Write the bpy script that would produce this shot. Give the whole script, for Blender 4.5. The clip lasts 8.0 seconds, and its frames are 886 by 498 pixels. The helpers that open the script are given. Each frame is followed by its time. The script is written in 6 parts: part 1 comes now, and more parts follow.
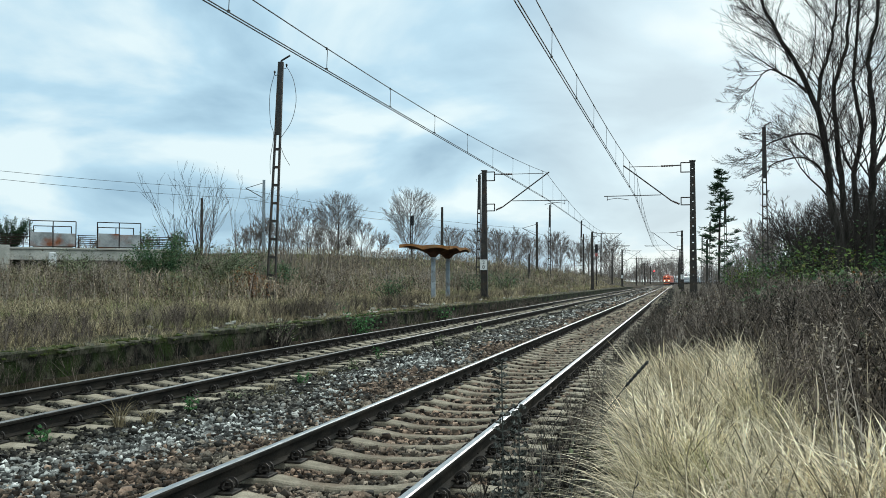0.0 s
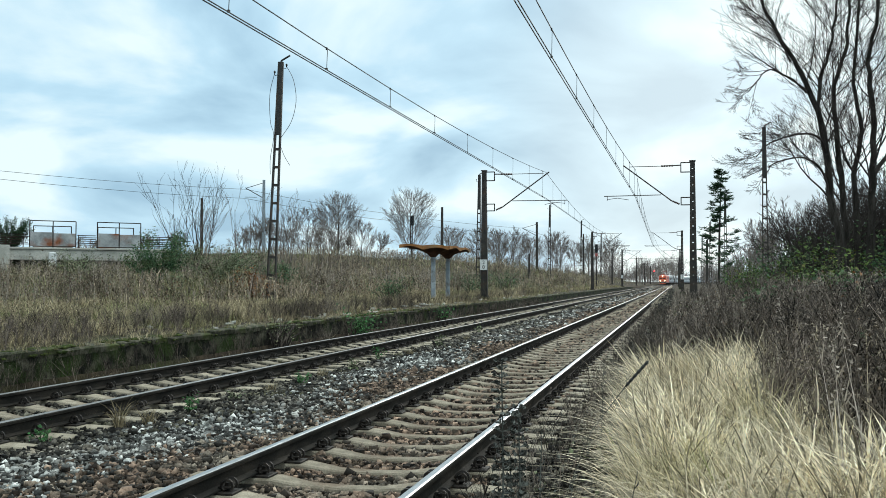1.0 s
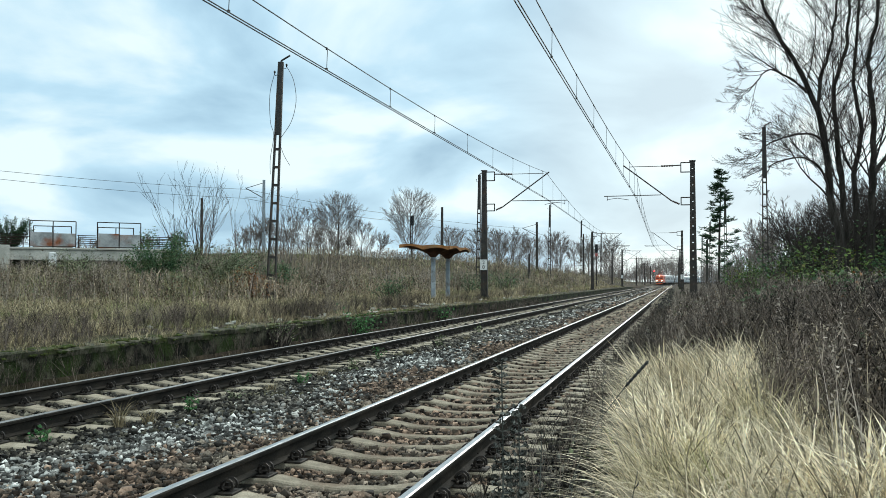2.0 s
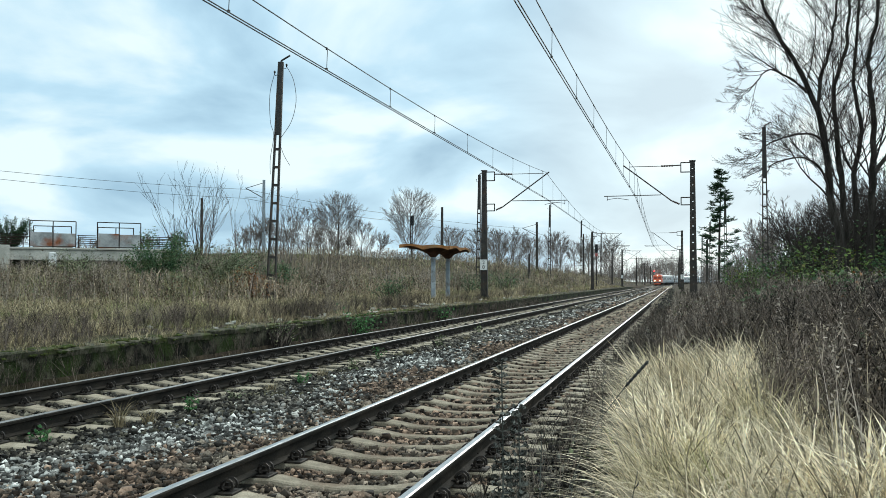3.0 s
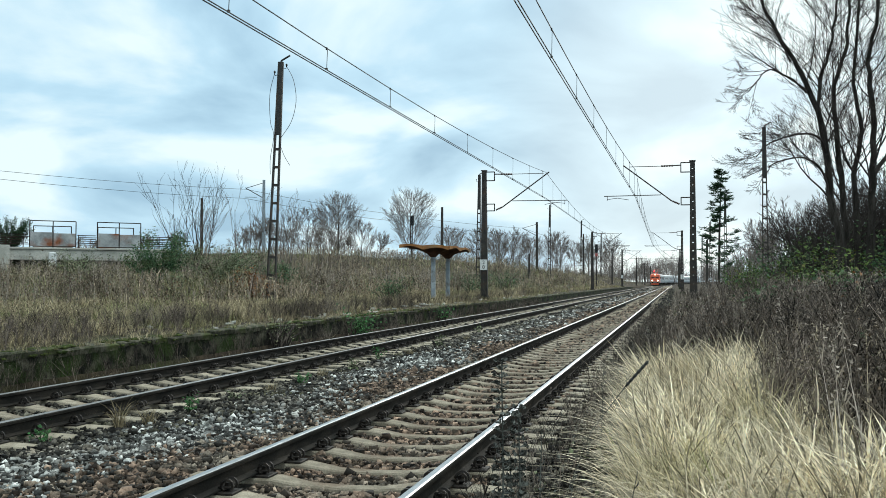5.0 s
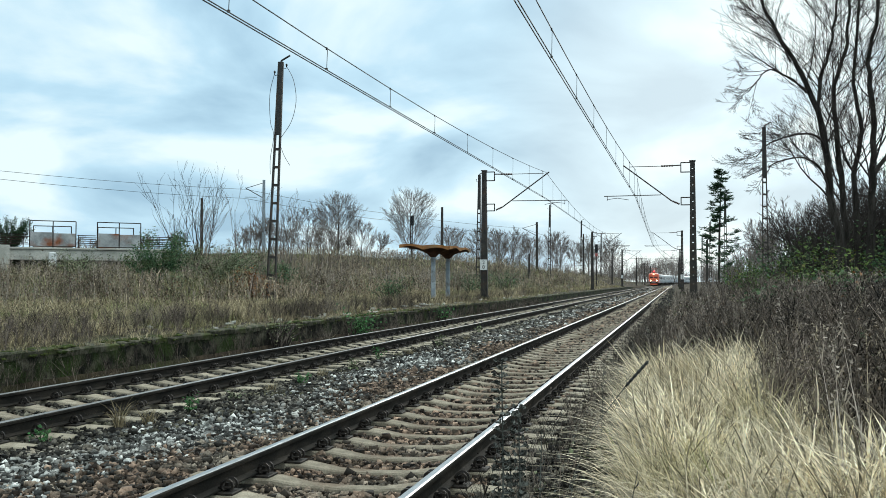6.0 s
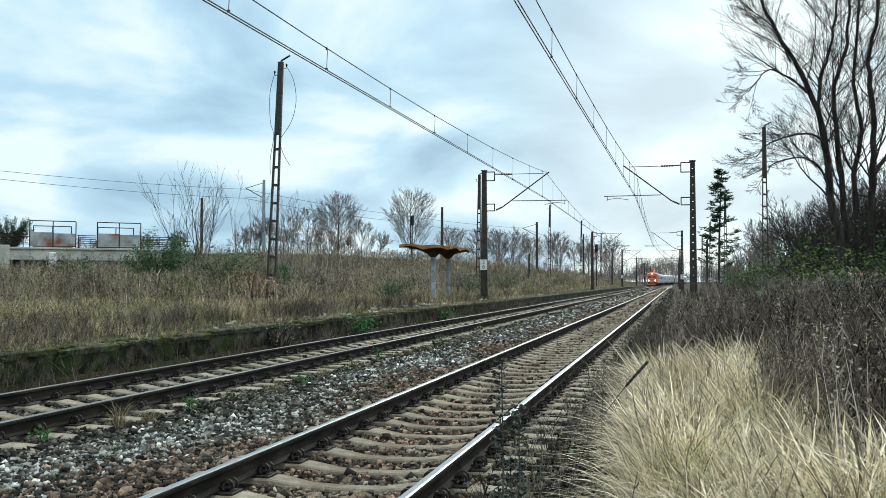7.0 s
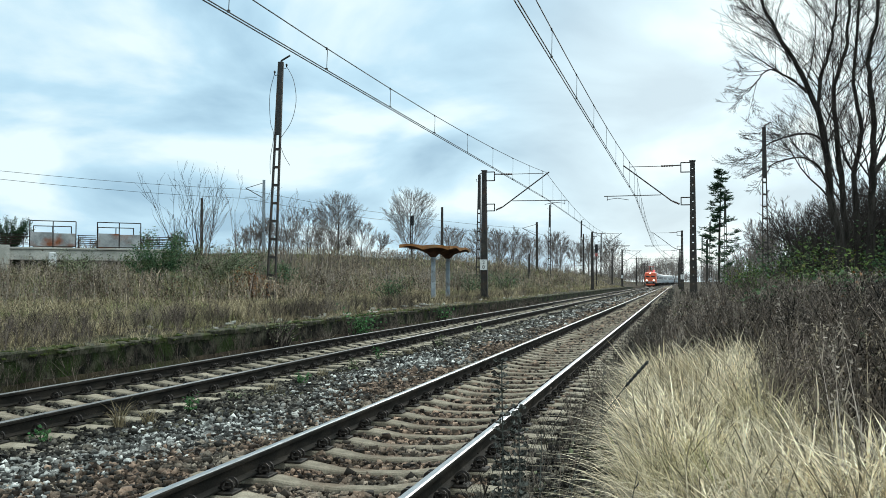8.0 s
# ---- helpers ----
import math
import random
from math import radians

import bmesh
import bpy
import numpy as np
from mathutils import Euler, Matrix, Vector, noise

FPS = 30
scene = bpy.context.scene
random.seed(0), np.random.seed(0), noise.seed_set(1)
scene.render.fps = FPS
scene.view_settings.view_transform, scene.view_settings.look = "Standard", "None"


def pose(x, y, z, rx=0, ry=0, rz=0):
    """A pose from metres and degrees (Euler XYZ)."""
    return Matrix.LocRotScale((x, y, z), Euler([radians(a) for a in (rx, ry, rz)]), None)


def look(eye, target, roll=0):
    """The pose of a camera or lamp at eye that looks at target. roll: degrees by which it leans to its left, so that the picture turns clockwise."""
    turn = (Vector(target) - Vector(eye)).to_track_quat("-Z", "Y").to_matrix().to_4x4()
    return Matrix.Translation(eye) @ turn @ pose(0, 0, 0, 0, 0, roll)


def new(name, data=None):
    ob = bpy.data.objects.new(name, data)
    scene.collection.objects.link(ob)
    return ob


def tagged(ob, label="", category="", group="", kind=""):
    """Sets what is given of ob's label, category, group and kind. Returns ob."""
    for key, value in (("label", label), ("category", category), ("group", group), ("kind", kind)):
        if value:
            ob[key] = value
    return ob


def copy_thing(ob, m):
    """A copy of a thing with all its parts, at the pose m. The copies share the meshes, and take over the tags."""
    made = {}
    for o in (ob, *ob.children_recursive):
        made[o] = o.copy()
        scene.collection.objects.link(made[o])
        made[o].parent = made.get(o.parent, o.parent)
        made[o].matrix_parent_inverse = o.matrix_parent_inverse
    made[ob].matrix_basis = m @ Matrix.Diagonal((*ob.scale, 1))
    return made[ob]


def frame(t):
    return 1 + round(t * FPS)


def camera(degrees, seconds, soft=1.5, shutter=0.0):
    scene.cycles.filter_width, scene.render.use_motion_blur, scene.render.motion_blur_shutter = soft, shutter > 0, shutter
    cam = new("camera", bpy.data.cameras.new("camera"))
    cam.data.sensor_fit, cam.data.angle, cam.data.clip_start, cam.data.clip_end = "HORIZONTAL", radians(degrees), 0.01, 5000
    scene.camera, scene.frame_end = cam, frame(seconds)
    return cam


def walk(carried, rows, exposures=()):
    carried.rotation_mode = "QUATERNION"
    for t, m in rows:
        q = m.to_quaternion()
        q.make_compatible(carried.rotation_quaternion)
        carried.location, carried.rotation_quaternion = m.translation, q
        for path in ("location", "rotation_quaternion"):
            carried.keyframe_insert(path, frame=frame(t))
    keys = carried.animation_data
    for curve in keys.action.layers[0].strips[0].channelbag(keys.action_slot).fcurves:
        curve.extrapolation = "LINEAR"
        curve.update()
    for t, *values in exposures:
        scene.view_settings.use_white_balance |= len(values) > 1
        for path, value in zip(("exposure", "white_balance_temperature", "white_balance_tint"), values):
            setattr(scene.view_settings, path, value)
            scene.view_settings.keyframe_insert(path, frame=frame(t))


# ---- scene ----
# The x axis runs across the tracks, y along them, z = 0 is the top of the rails.
cam = camera(48.91, 8.0, soft=0.75)
EYE = (2.342, 0.0, 1.279)
YAW, PITCH = radians(13.461), radians(1.919)
AIM = (EYE[0] - math.sin(YAW) * math.cos(PITCH) * 10, math.cos(YAW) * math.cos(PITCH) * 10, EYE[2] + math.sin(PITCH) * 10)
walk(cam, [(0.0, look(EYE, AIM)), (8.0, look(EYE, AIM))], exposures=[(0.0, -0.16, 6300, 7), (0.4, -0.08, 6300, 7), (0.8, -0.05, 6300, 7), (8.0, -0.05, 6300, 7)])

# ---- world and sun: broken overcast, the low sun behind the clouds beyond the end of the line ----
SUN_UP, SUN_ROUND = 19.0, 4.0       # degrees; round from +y towards +x
world = bpy.data.worlds.new("overcast_sky")
scene.world = world
world.use_nodes = True
wn, wl = world.node_tree.nodes, world.node_tree.links
wn.clear()


def wnode(kind, **sets):
    n = wn.new(kind)
    for k, v in sets.items():
        n.inputs[k].default_value = v
    return n


sky = wn.new("ShaderNodeTexSky")
sky.sky_type = "NISHITA"
sky.sun_disc = False
sky.sun_elevation, sky.sun_rotation = radians(SUN_UP), radians(SUN_ROUND)
sky.air_density, sky.dust_density = 1.0, 1.5
bg_sky = wnode("ShaderNodeBackground", Strength=0.08)
wl.new(sky.outputs[0], bg_sky.inputs[0])
coord = wn.new("ShaderNodeTexCoord")
sep = wn.new("ShaderNodeSeparateXYZ")
wl.new(coord.outputs["Generated"], sep.inputs[0])
lift = wn.new("ShaderNodeMath")
lift.operation = "ADD"
lift.inputs[1].default_value = 0.30
wl.new(sep.outputs[2], lift.inputs[0])
flat = []
for k in (0, 1):
    d = wn.new("ShaderNodeMath")
    d.operation = "DIVIDE"
    wl.new(sep.outputs[k], d.inputs[0])
    wl.new(lift.outputs[0], d.inputs[1])
    flat.append(d)
join = wn.new("ShaderNodeCombineXYZ")
wl.new(flat[0].outputs[0], join.inputs[0])
wl.new(flat[1].outputs[0], join.inputs[1])
shift = wn.new("ShaderNodeMapping")
shift.inputs["Location"].default_value = (0.55, 0.2, 0.0)
wl.new(join.outputs[0], shift.inputs[0])
big = wnode("ShaderNodeTexNoise", Scale=1.7, Detail=7.0, Roughness=0.48, Distortion=0.35)
wl.new(shift.outputs[0], big.inputs["Vector"])
tone = wn.new("ShaderNodeValToRGB")
tone.color_ramp.elements[0].position, tone.color_ramp.elements[0].color = 0.39, (0.36, 0.55, 0.70, 1)
tone.color_ramp.elements[1].position, tone.color_ramp.elements[1].color = 0.585, (0.84, 0.97, 1.0, 1)
mid = tone.color_ramp.elements.new(0.5)
mid.color = (0.54, 0.76, 0.90, 1)
wl.new(big.outputs[0], tone.inputs[0])
# the clouds glow towards the hidden sun
aim = wn.new("ShaderNodeVectorMath")
aim.operation = "DOT_PRODUCT"
aim.inputs[1].default_value = (math.sin(radians(SUN_ROUND)) * math.cos(radians(9)), math.cos(radians(SUN_ROUND)) * math.cos(radians(9)), math.sin(radians(9)))
wl.new(coord.outputs["Generated"], aim.inputs[0])
near = wn.new("ShaderNodeMapRange")
near.interpolation_type = "SMOOTHERSTEP"
near.inputs[1].default_value, near.inputs[2].default_value = 0.955, 1.0
near.inputs[4].default_value = 0.36
wl.new(aim.outputs["Value"], near.inputs[0])
glow = wn.new("ShaderNodeMix")
glow.data_type = "RGBA"
glow.inputs[7].default_value = (0.86, 0.94, 0.96, 1)
wl.new(near.outputs[0], glow.inputs[0])
wl.new(tone.outputs[0], glow.inputs[6])
bg_cloud = wnode("ShaderNodeBackground", Strength=1.12)
# an overcast sky is brightest overhead
zenith = wn.new("ShaderNodeMapRange")
zenith.interpolation_type = "SMOOTHSTEP"
zenith.inputs[1].default_value, zenith.inputs[2].default_value = 0.30, 0.95
zenith.inputs[3].default_value, zenith.inputs[4].default_value = 1.10, 2.2
wl.new(sep.outputs[2], zenith.inputs[0])
wl.new(zenith.outputs[0], bg_cloud.inputs[1])
# and greyer there than near the horizon
high = wn.new("ShaderNodeMapRange")
high.interpolation_type = "SMOOTHSTEP"
high.inputs[1].default_value, high.inputs[2].default_value = 0.30, 0.60
wl.new(sep.outputs[2], high.inputs[0])
grey = wn.new("ShaderNodeMix")
grey.data_type = "RGBA"
grey.inputs[7].default_value = (0.84, 0.93, 0.92, 1)
wl.new(high.outputs[0], grey.inputs[0])
wl.new(glow.outputs[2], grey.inputs[6])
wl.new(grey.outputs[2], bg_cloud.inputs[0])
both = wnode("ShaderNodeMixShader", Fac=0.95)
wl.new(bg_sky.outputs[0], both.inputs[1])
wl.new(bg_cloud.outputs[0], both.inputs[2])
out = wn.new("ShaderNodeOutputWorld")
wl.new(both.outputs[0], out.inputs[0])

sun = new("sun", bpy.data.lights.new("sun", "SUN"))
sun.data.energy, sun.data.angle, sun.data.color = 0.8, radians(16), (1.0, 0.93, 0.83)
a, e = radians(SUN_ROUND), radians(SUN_UP)
sun.matrix_world = look((math.sin(a) * math.cos(e) * 50, math.cos(a) * math.cos(e) * 50, math.sin(e) * 50), (0, 0, 0))


# ---- materials ----
def mat(name, c1, c2, scale=6.0, rough=0.85, bump=0.25, fine=60.0, metal=0.0, island=0.0, per_object=0.0, c3=None, cut=(0.4, 0.62),
        spot_scale=1.3, emit=None, stretch=(1, 1, 1), relief=0.02, translucent=0.0, skew=1.0):
    """Two tones in patches of one scale, a third as larger stains, finer grain as relief and gloss."""
    m = bpy.data.materials.new(name)
    m.use_nodes = True
    n, l = m.node_tree.nodes, m.node_tree.links
    b = n["Principled BSDF"]
    tc = n.new("ShaderNodeTexCoord")
    mp = n.new("ShaderNodeMapping")
    mp.inputs["Scale"].default_value = stretch
    l.new(tc.outputs["Object"], mp.inputs[0])

    def noise_at(sc, detail):
        t = n.new("ShaderNodeTexNoise")
        t.inputs["Scale"].default_value, t.inputs["Detail"].default_value = sc, detail
        l.new(mp.outputs[0], t.inputs["Vector"])
        return t

    def blend(fac, a, bb, mode="MIX"):
        x = n.new("ShaderNodeMix")
        x.data_type, x.blend_type = "RGBA", mode
        for sock, v in ((x.inputs[0], fac), (x.inputs[6], a), (x.inputs[7], bb)):
            if isinstance(v, tuple):
                sock.default_value = v if len(v) == 4 else (*v, 1)
            elif isinstance(v, float):
                sock.default_value = v
            else:
                l.new(v, sock)
        return x.outputs[2]

    n1, n2 = noise_at(scale, 5), noise_at(fine, 3)
    r = n.new("ShaderNodeMapRange")
    r.inputs[1].default_value, r.inputs[2].default_value = cut
    l.new(n1.outputs[0], r.inputs[0])
    col = blend(r.outputs[0], c1, c2)
    if c3:
        n3 = noise_at(spot_scale, 4)
        r3 = n.new("ShaderNodeMapRange")
        r3.inputs[1].default_value, r3.inputs[2].default_value = 0.52, 0.68
        l.new(n3.outputs[0], r3.inputs[0])
        col = blend(r3.outputs[0], col, c3)
    grain = n.new("ShaderNodeMapRange")
    grain.inputs[1].default_value, grain.inputs[2].default_value = 0.3, 0.7
    grain.inputs[3].default_value, grain.inputs[4].default_value = 0.72, 1.25
    l.new(n2.outputs[0], grain.inputs[0])
    hsv = n.new("ShaderNodeHueSaturation")
    l.new(col, hsv.inputs["Color"])
    l.new(grain.outputs[0], hsv.inputs["Value"])
    col = hsv.outputs[0]
    if island or per_object:
        src = n.new("ShaderNodeNewGeometry").outputs["Random Per Island"] if island else n.new("ShaderNodeObjectInfo").outputs["Random"]
        k = island or per_object
        rr = n.new("ShaderNodeMapRange")
        rr.inputs[3].default_value, rr.inputs[4].default_value = 1 - k, 1 + k
        if skew != 1.0:
            pw = n.new("ShaderNodeMath")
            pw.operation = "POWER"
            pw.inputs[1].default_value = skew
            l.new(src, pw.inputs[0])
            src = pw.outputs[0]
        l.new(src, rr.inputs[0])
        h2 = n.new("ShaderNodeHueSaturation")
        l.new(col, h2.inputs["Color"])
        l.new(rr.outputs[0], h2.inputs["Value"])
        col = h2.outputs[0]
    l.new(col, b.inputs["Base Color"])
    b.inputs["Metallic"].default_value = metal
    b.inputs["Specular IOR Level"].default_value = 0.5 if rough < 0.7 else 0.15
    rg = n.new("ShaderNodeMapRange")
    rg.inputs[3].default_value, rg.inputs[4].default_value = max(0.05, rough - 0.12), min(1.0, rough + 0.12)
    l.new(n2.outputs[0], rg.inputs[0])
    l.new(rg.outputs[0], b.inputs["Roughness"])
    if bump:
        bp = n.new("ShaderNodeBump")
        bp.inputs["Strength"].default_value, bp.inputs["Distance"].default_value = bump, relief
        l.new(n2.outputs[0], bp.inputs["Height"])
        l.new(bp.outputs[0], b.inputs["Normal"])
    if emit:
        b.inputs["Emission Color"].default_value = (*emit[:3], 1)
        b.inputs["Emission Strength"].default_value = emit[3]
    if translucent:
        tr = n.new("ShaderNodeBsdfTranslucent")
        l.new(col, tr.inputs[0])
        ms = n.new("ShaderNodeMixShader")
        ms.inputs[0].default_value = translucent
        l.new(b.outputs[0], ms.inputs[1])
        l.new(tr.outputs[0], ms.inputs[2])
        l.new(ms.outputs[0], n["Material Output"].inputs[0])
    return m


M = {}
# near-black under the ballast: shade in the gaps between stones, put into the colour
M["shaded_bed"] = mat("shaded_bed", (0.006, 0.006, 0.005), (0.035, 0.030, 0.024), 14, 0.9, 0.9, 34, c3=(0.07, 0.042, 0.028), spot_scale=0.9, relief=0.04)
M["ballast"] = mat("ballast", (0.06, 0.06, 0.053), (0.55, 0.55, 0.52), 9, 0.70, 0.25, 60, island=0.92, skew=2.4, c3=(0.19, 0.16, 0.125), spot_scale=0.5)
M["ballast_brown"] = mat("ballast_brown", (0.04, 0.031, 0.022), (0.29, 0.20, 0.145), 9, 0.74, 0.25, 60, island=0.9, skew=2.0, c3=(0.22, 0.19, 0.15), spot_scale=1.1)
M["ballast_dark"] = mat("ballast_dark", (0.024, 0.022, 0.018), (0.17, 0.155, 0.125), 9, 0.74, 0.25, 60, island=0.93, skew=2.6, c3=(0.08, 0.075, 0.045), spot_scale=1.5)
M["soil"] = mat("soil", (0.022, 0.016, 0.010), (0.065, 0.047, 0.030), 2.5, 0.95, 0.7, 18, c3=(0.04, 0.042, 0.016), spot_scale=0.25, relief=0.06)
M["concrete"] = mat("concrete", (0.21, 0.18, 0.135), (0.37, 0.325, 0.25), 5, 0.85, 0.35, 70, per_object=0.2, c3=(0.19, 0.145, 0.105), spot_scale=2.2)
M["old_concrete"] = mat("old_concrete", (0.006, 0.007, 0.004), (0.13, 0.12, 0.085), 3.6, 0.92, 0.8, 22, c3=(0.03, 0.05, 0.010), spot_scale=1.4, cut=(0.46, 0.70), relief=0.05)
M["pale_concrete"] = mat("pale_concrete", (0.42, 0.41, 0.36), (0.60, 0.58, 0.52), 0.7, 0.9, 0.3, 25, c3=(0.2, 0.19, 0.17), spot_scale=0.35)
M["edge_concrete"] = mat("edge_concrete", (0.022, 0.026, 0.012), (0.13, 0.12, 0.09), 5, 0.9, 0.5, 40, per_object=0.3, c3=(0.075, 0.10, 0.018), spot_scale=1.1, relief=0.03)
M["rail_head"] = mat("rail_head", (0.30, 0.315, 0.325), (0.42, 0.435, 0.445), 3, 0.42, 0.05, 120, metal=1.0, stretch=(1, 0.05, 1))
M["rail_dull"] = mat("rail_dull", (0.16, 0.155, 0.15), (0.30, 0.30, 0.30), 3, 0.5, 0.05, 120, metal=1.0, stretch=(1, 0.05, 1))
M["rail_rust"] = mat("rail_rust", (0.013, 0.012, 0.010), (0.036, 0.030, 0.024), 9, 0.8, 0.3, 90, stretch=(1, 0.3, 1))
M["fastening"] = mat("fastening", (0.012, 0.010, 0.009), (0.035, 0.027, 0.021), 30, 0.6, 0.3, 150, metal=0.4)
M["mast_steel"] = mat("mast_steel", (0.022, 0.020, 0.018), (0.05, 0.042, 0.035), 5, 0.6, 0.2, 60, metal=0.2, c3=(0.065, 0.037, 0.022), spot_scale=2)
M["mast_black"] = mat("mast_black", (0.012, 0.012, 0.012), (0.025, 0.024, 0.022), 8, 0.55, 0.1, 60)
M["galvanised"] = mat("galvanised", (0.22, 0.25, 0.27), (0.36, 0.40, 0.42), 6, 0.5, 0.1, 60, metal=0.6)
M["wire"] = mat("wire", (0.030, 0.032, 0.032), (0.06, 0.062, 0.06), 4, 0.6, 0.0, 40, metal=0.2)
M["white_paint"] = mat("white_paint", (0.68, 0.69, 0.68), (0.8, 0.8, 0.78), 10, 0.5, 0.05, 60)
M["black_paint"] = mat("black_paint", (0.01, 0.01, 0.01), (0.02, 0.02, 0.02), 10, 0.5, 0.05, 60)
M["insulator"] = mat("insulator", (0.05, 0.025, 0.02), (0.09, 0.05, 0.04), 20, 0.25, 0.0, 60)


# ---- mesh helpers ----
class Buf:
    """Vertices and faces gathered for one mesh; each face keeps its material's index."""

    def __init__(self):
        self.v, self.f, self.mi = [], [], []

    def add(self, verts, faces, k=0):
        o = len(self.v)
        self.v.extend(tuple(p) for p in verts)
        self.f.extend(tuple(i + o for i in q) for q in faces)
        self.mi.extend([k] * len(faces))

    def box(self, x0, x1, y0, y1, z0, z1, k=0, m=None, chamfer=0.0):
        if chamfer:
            c = chamfer
            rings = [[(x0 + c, y0 + c, z0), (x1 - c, y0 + c, z0), (x1 - c, y1 - c, z0), (x0 + c, y1 - c, z0)]]
            for z in (z0 + c, z1 - c):
                rings.append([(x0, y0, z), (x1, y0, z), (x1, y1, z), (x0, y1, z)])
            rings.append([(x0 + c, y0 + c, z1), (x1 - c, y0 + c, z1), (x1 - c, y1 - c, z1), (x0 + c, y1 - c, z1)])
        else:
            rings = [[(x0, y0, z), (x1, y0, z), (x1, y1, z), (x0, y1, z)] for z in (z0, z1)]
        self.loft(rings, k, m)

    def loft(self, rings, k=0, m=None, caps=True):
        n = len(rings[0])
        v = [Vector(p) for r in rings for p in r]
        if m:
            v = [m @ p for p in v]
        f = [(i * n + j, i * n + (j + 1) % n, (i + 1) * n + (j + 1) % n, (i + 1) * n + j) for i in range(len(rings) - 1) for j in range(n)]
        if caps:
            f += [tuple(reversed(range(n))), tuple((len(rings) - 1) * n + j for j in range(n))]
        self.add(v, f, k)

    def tube(self, pts, radii, n=6, k=0, caps=True):
        pts = [Vector(p) for p in pts]
        if not hasattr(radii, "__len__"):
            radii = [radii] * len(pts)
        rings, side = [], None
        for i, p in enumerate(pts):
            d = (pts[min(i + 1, len(pts) - 1)] - pts[max(i - 1, 0)])
            d = d.normalized() if d.length > 1e-9 else Vector((0, 0, 1))
            if side is None:
                side = d.orthogonal().normalized()
            side = (side - d * side.dot(d))
            side = side.normalized() if side.length > 1e-6 else d.orthogonal().normalized()
            up = d.cross(side)
            rings.append([p + (side * math.cos(2 * math.pi * j / n) + up * math.sin(2 * math.pi * j / n)) * radii[i] for j in range(n)])
        self.loft(rings, k, caps=caps)

    def bar(self, p, q, w, h=None, k=0):
        """A square bar from p to q."""
        h = h or w
        p, q = Vector(p), Vector(q)
        d = (q - p).normalized()
        ref = Vector((0, 0, 1)) if abs(d.z) < 0.9 else Vector((0, 1, 0))
        s = d.cross(ref).normalized()
        u = s.cross(d)
        self.loft([[c + s * a * w / 2 + u * b * h / 2 for a, b in ((-1, -1), (1, -1), (1, 1), (-1, 1))] for c in (p, q)], k)

    def mesh(self, name, *mats, smooth=False):
        me = bpy.data.meshes.new(name)
        me.from_pydata(self.v, [], self.f)
        for m in mats:
            me.materials.append(m)
        if len(mats) > 1:
            me.polygons.foreach_set("material_index", self.mi)
        if smooth:
            me.polygons.foreach_set("use_smooth", [True] * len(me.polygons))
        me.update()
        return me


def part(name, buf, mats, parent, label="", smooth=False):
    me = buf if isinstance(buf, bpy.types.Mesh) else buf.mesh(name, *(mats if isinstance(mats, (list, tuple)) else [mats]), smooth=smooth)
    ob = new(name, me)
    ob.parent = parent
    return tagged(ob, label)


def thing(name, m, label, category, group="", kind=""):
    ob = new(name)
    ob.empty_display_size = 0.3
    ob.matrix_world = m
    return tagged(ob, label, category, group, kind)


def scatter(name, templates, where, yaw, scale, material, smooth=False, tilt=None, parent=None):
    """Many copies of small templates in one mesh. where: (n, 3); scale: (n,) or (n, 3)."""
    rng = np.random.default_rng(len(where) + 7)
    pick = rng.integers(0, len(templates), len(where))
    V, F, base = [], [], 0
    scale = np.asarray(scale)
    if scale.ndim == 1:
        scale = np.repeat(scale[:, None], 3, 1)
    for k, (tv, tf) in enumerate(templates):
        s = np.where(pick == k)[0]
        if not len(s):
            continue
        v = np.asarray(tv)[None] * scale[s][:, None, :]
        if tilt is not None:
            v = v.copy()
            v[..., 0] += v[..., 2] * tilt[s][:, None, 0]
            v[..., 1] += v[..., 2] * tilt[s][:, None, 1]
        c, sn = np.cos(yaw[s])[:, None], np.sin(yaw[s])[:, None]
        r = np.stack([v[..., 0] * c - v[..., 1] * sn, v[..., 0] * sn + v[..., 1] * c, v[..., 2]], -1) + where[s][:, None, :]
        f = np.asarray(tf)[None] + (np.arange(len(s)) * len(tv))[:, None, None] + base
        V.append(r.reshape(-1, 3))
        F.append(f.reshape(-1, f.shape[-1]))
        base += len(s) * len(tv)
    V, F = np.concatenate(V), np.concatenate(F)
    me = bpy.data.meshes.new(name)
    me.vertices.add(len(V))
    me.vertices.foreach_set("co", V.astype(np.float32).ravel())
    w = F.shape[1]
    me.loops.add(F.size)
    me.loops.foreach_set("vertex_index", F.astype(np.int32).ravel())
    me.polygons.add(len(F))
    me.polygons.foreach_set("loop_start", np.arange(0, F.size, w, dtype=np.int32))
    if smooth:
        me.polygons.foreach_set("use_smooth", np.ones(len(F), dtype=bool))
    me.materials.append(material)
    me.update(calc_edges=True)
    me.validate()
    ob = new(name, me)
    ob.parent = parent
    return ob


# ---- the lie of the land ----
TRACK_GAP = 4.417            # between the two tracks' middles
CURVE_FROM, CURVE_RADIUS = 362.0, 750.0
EDGE_X, EDGE_Z = -6.17, 0.36      # the platform's edge


def bend(y):
    return 0.0 if y < CURVE_FROM else (y - CURVE_FROM) ** 2 / (2 * CURVE_RADIUS)


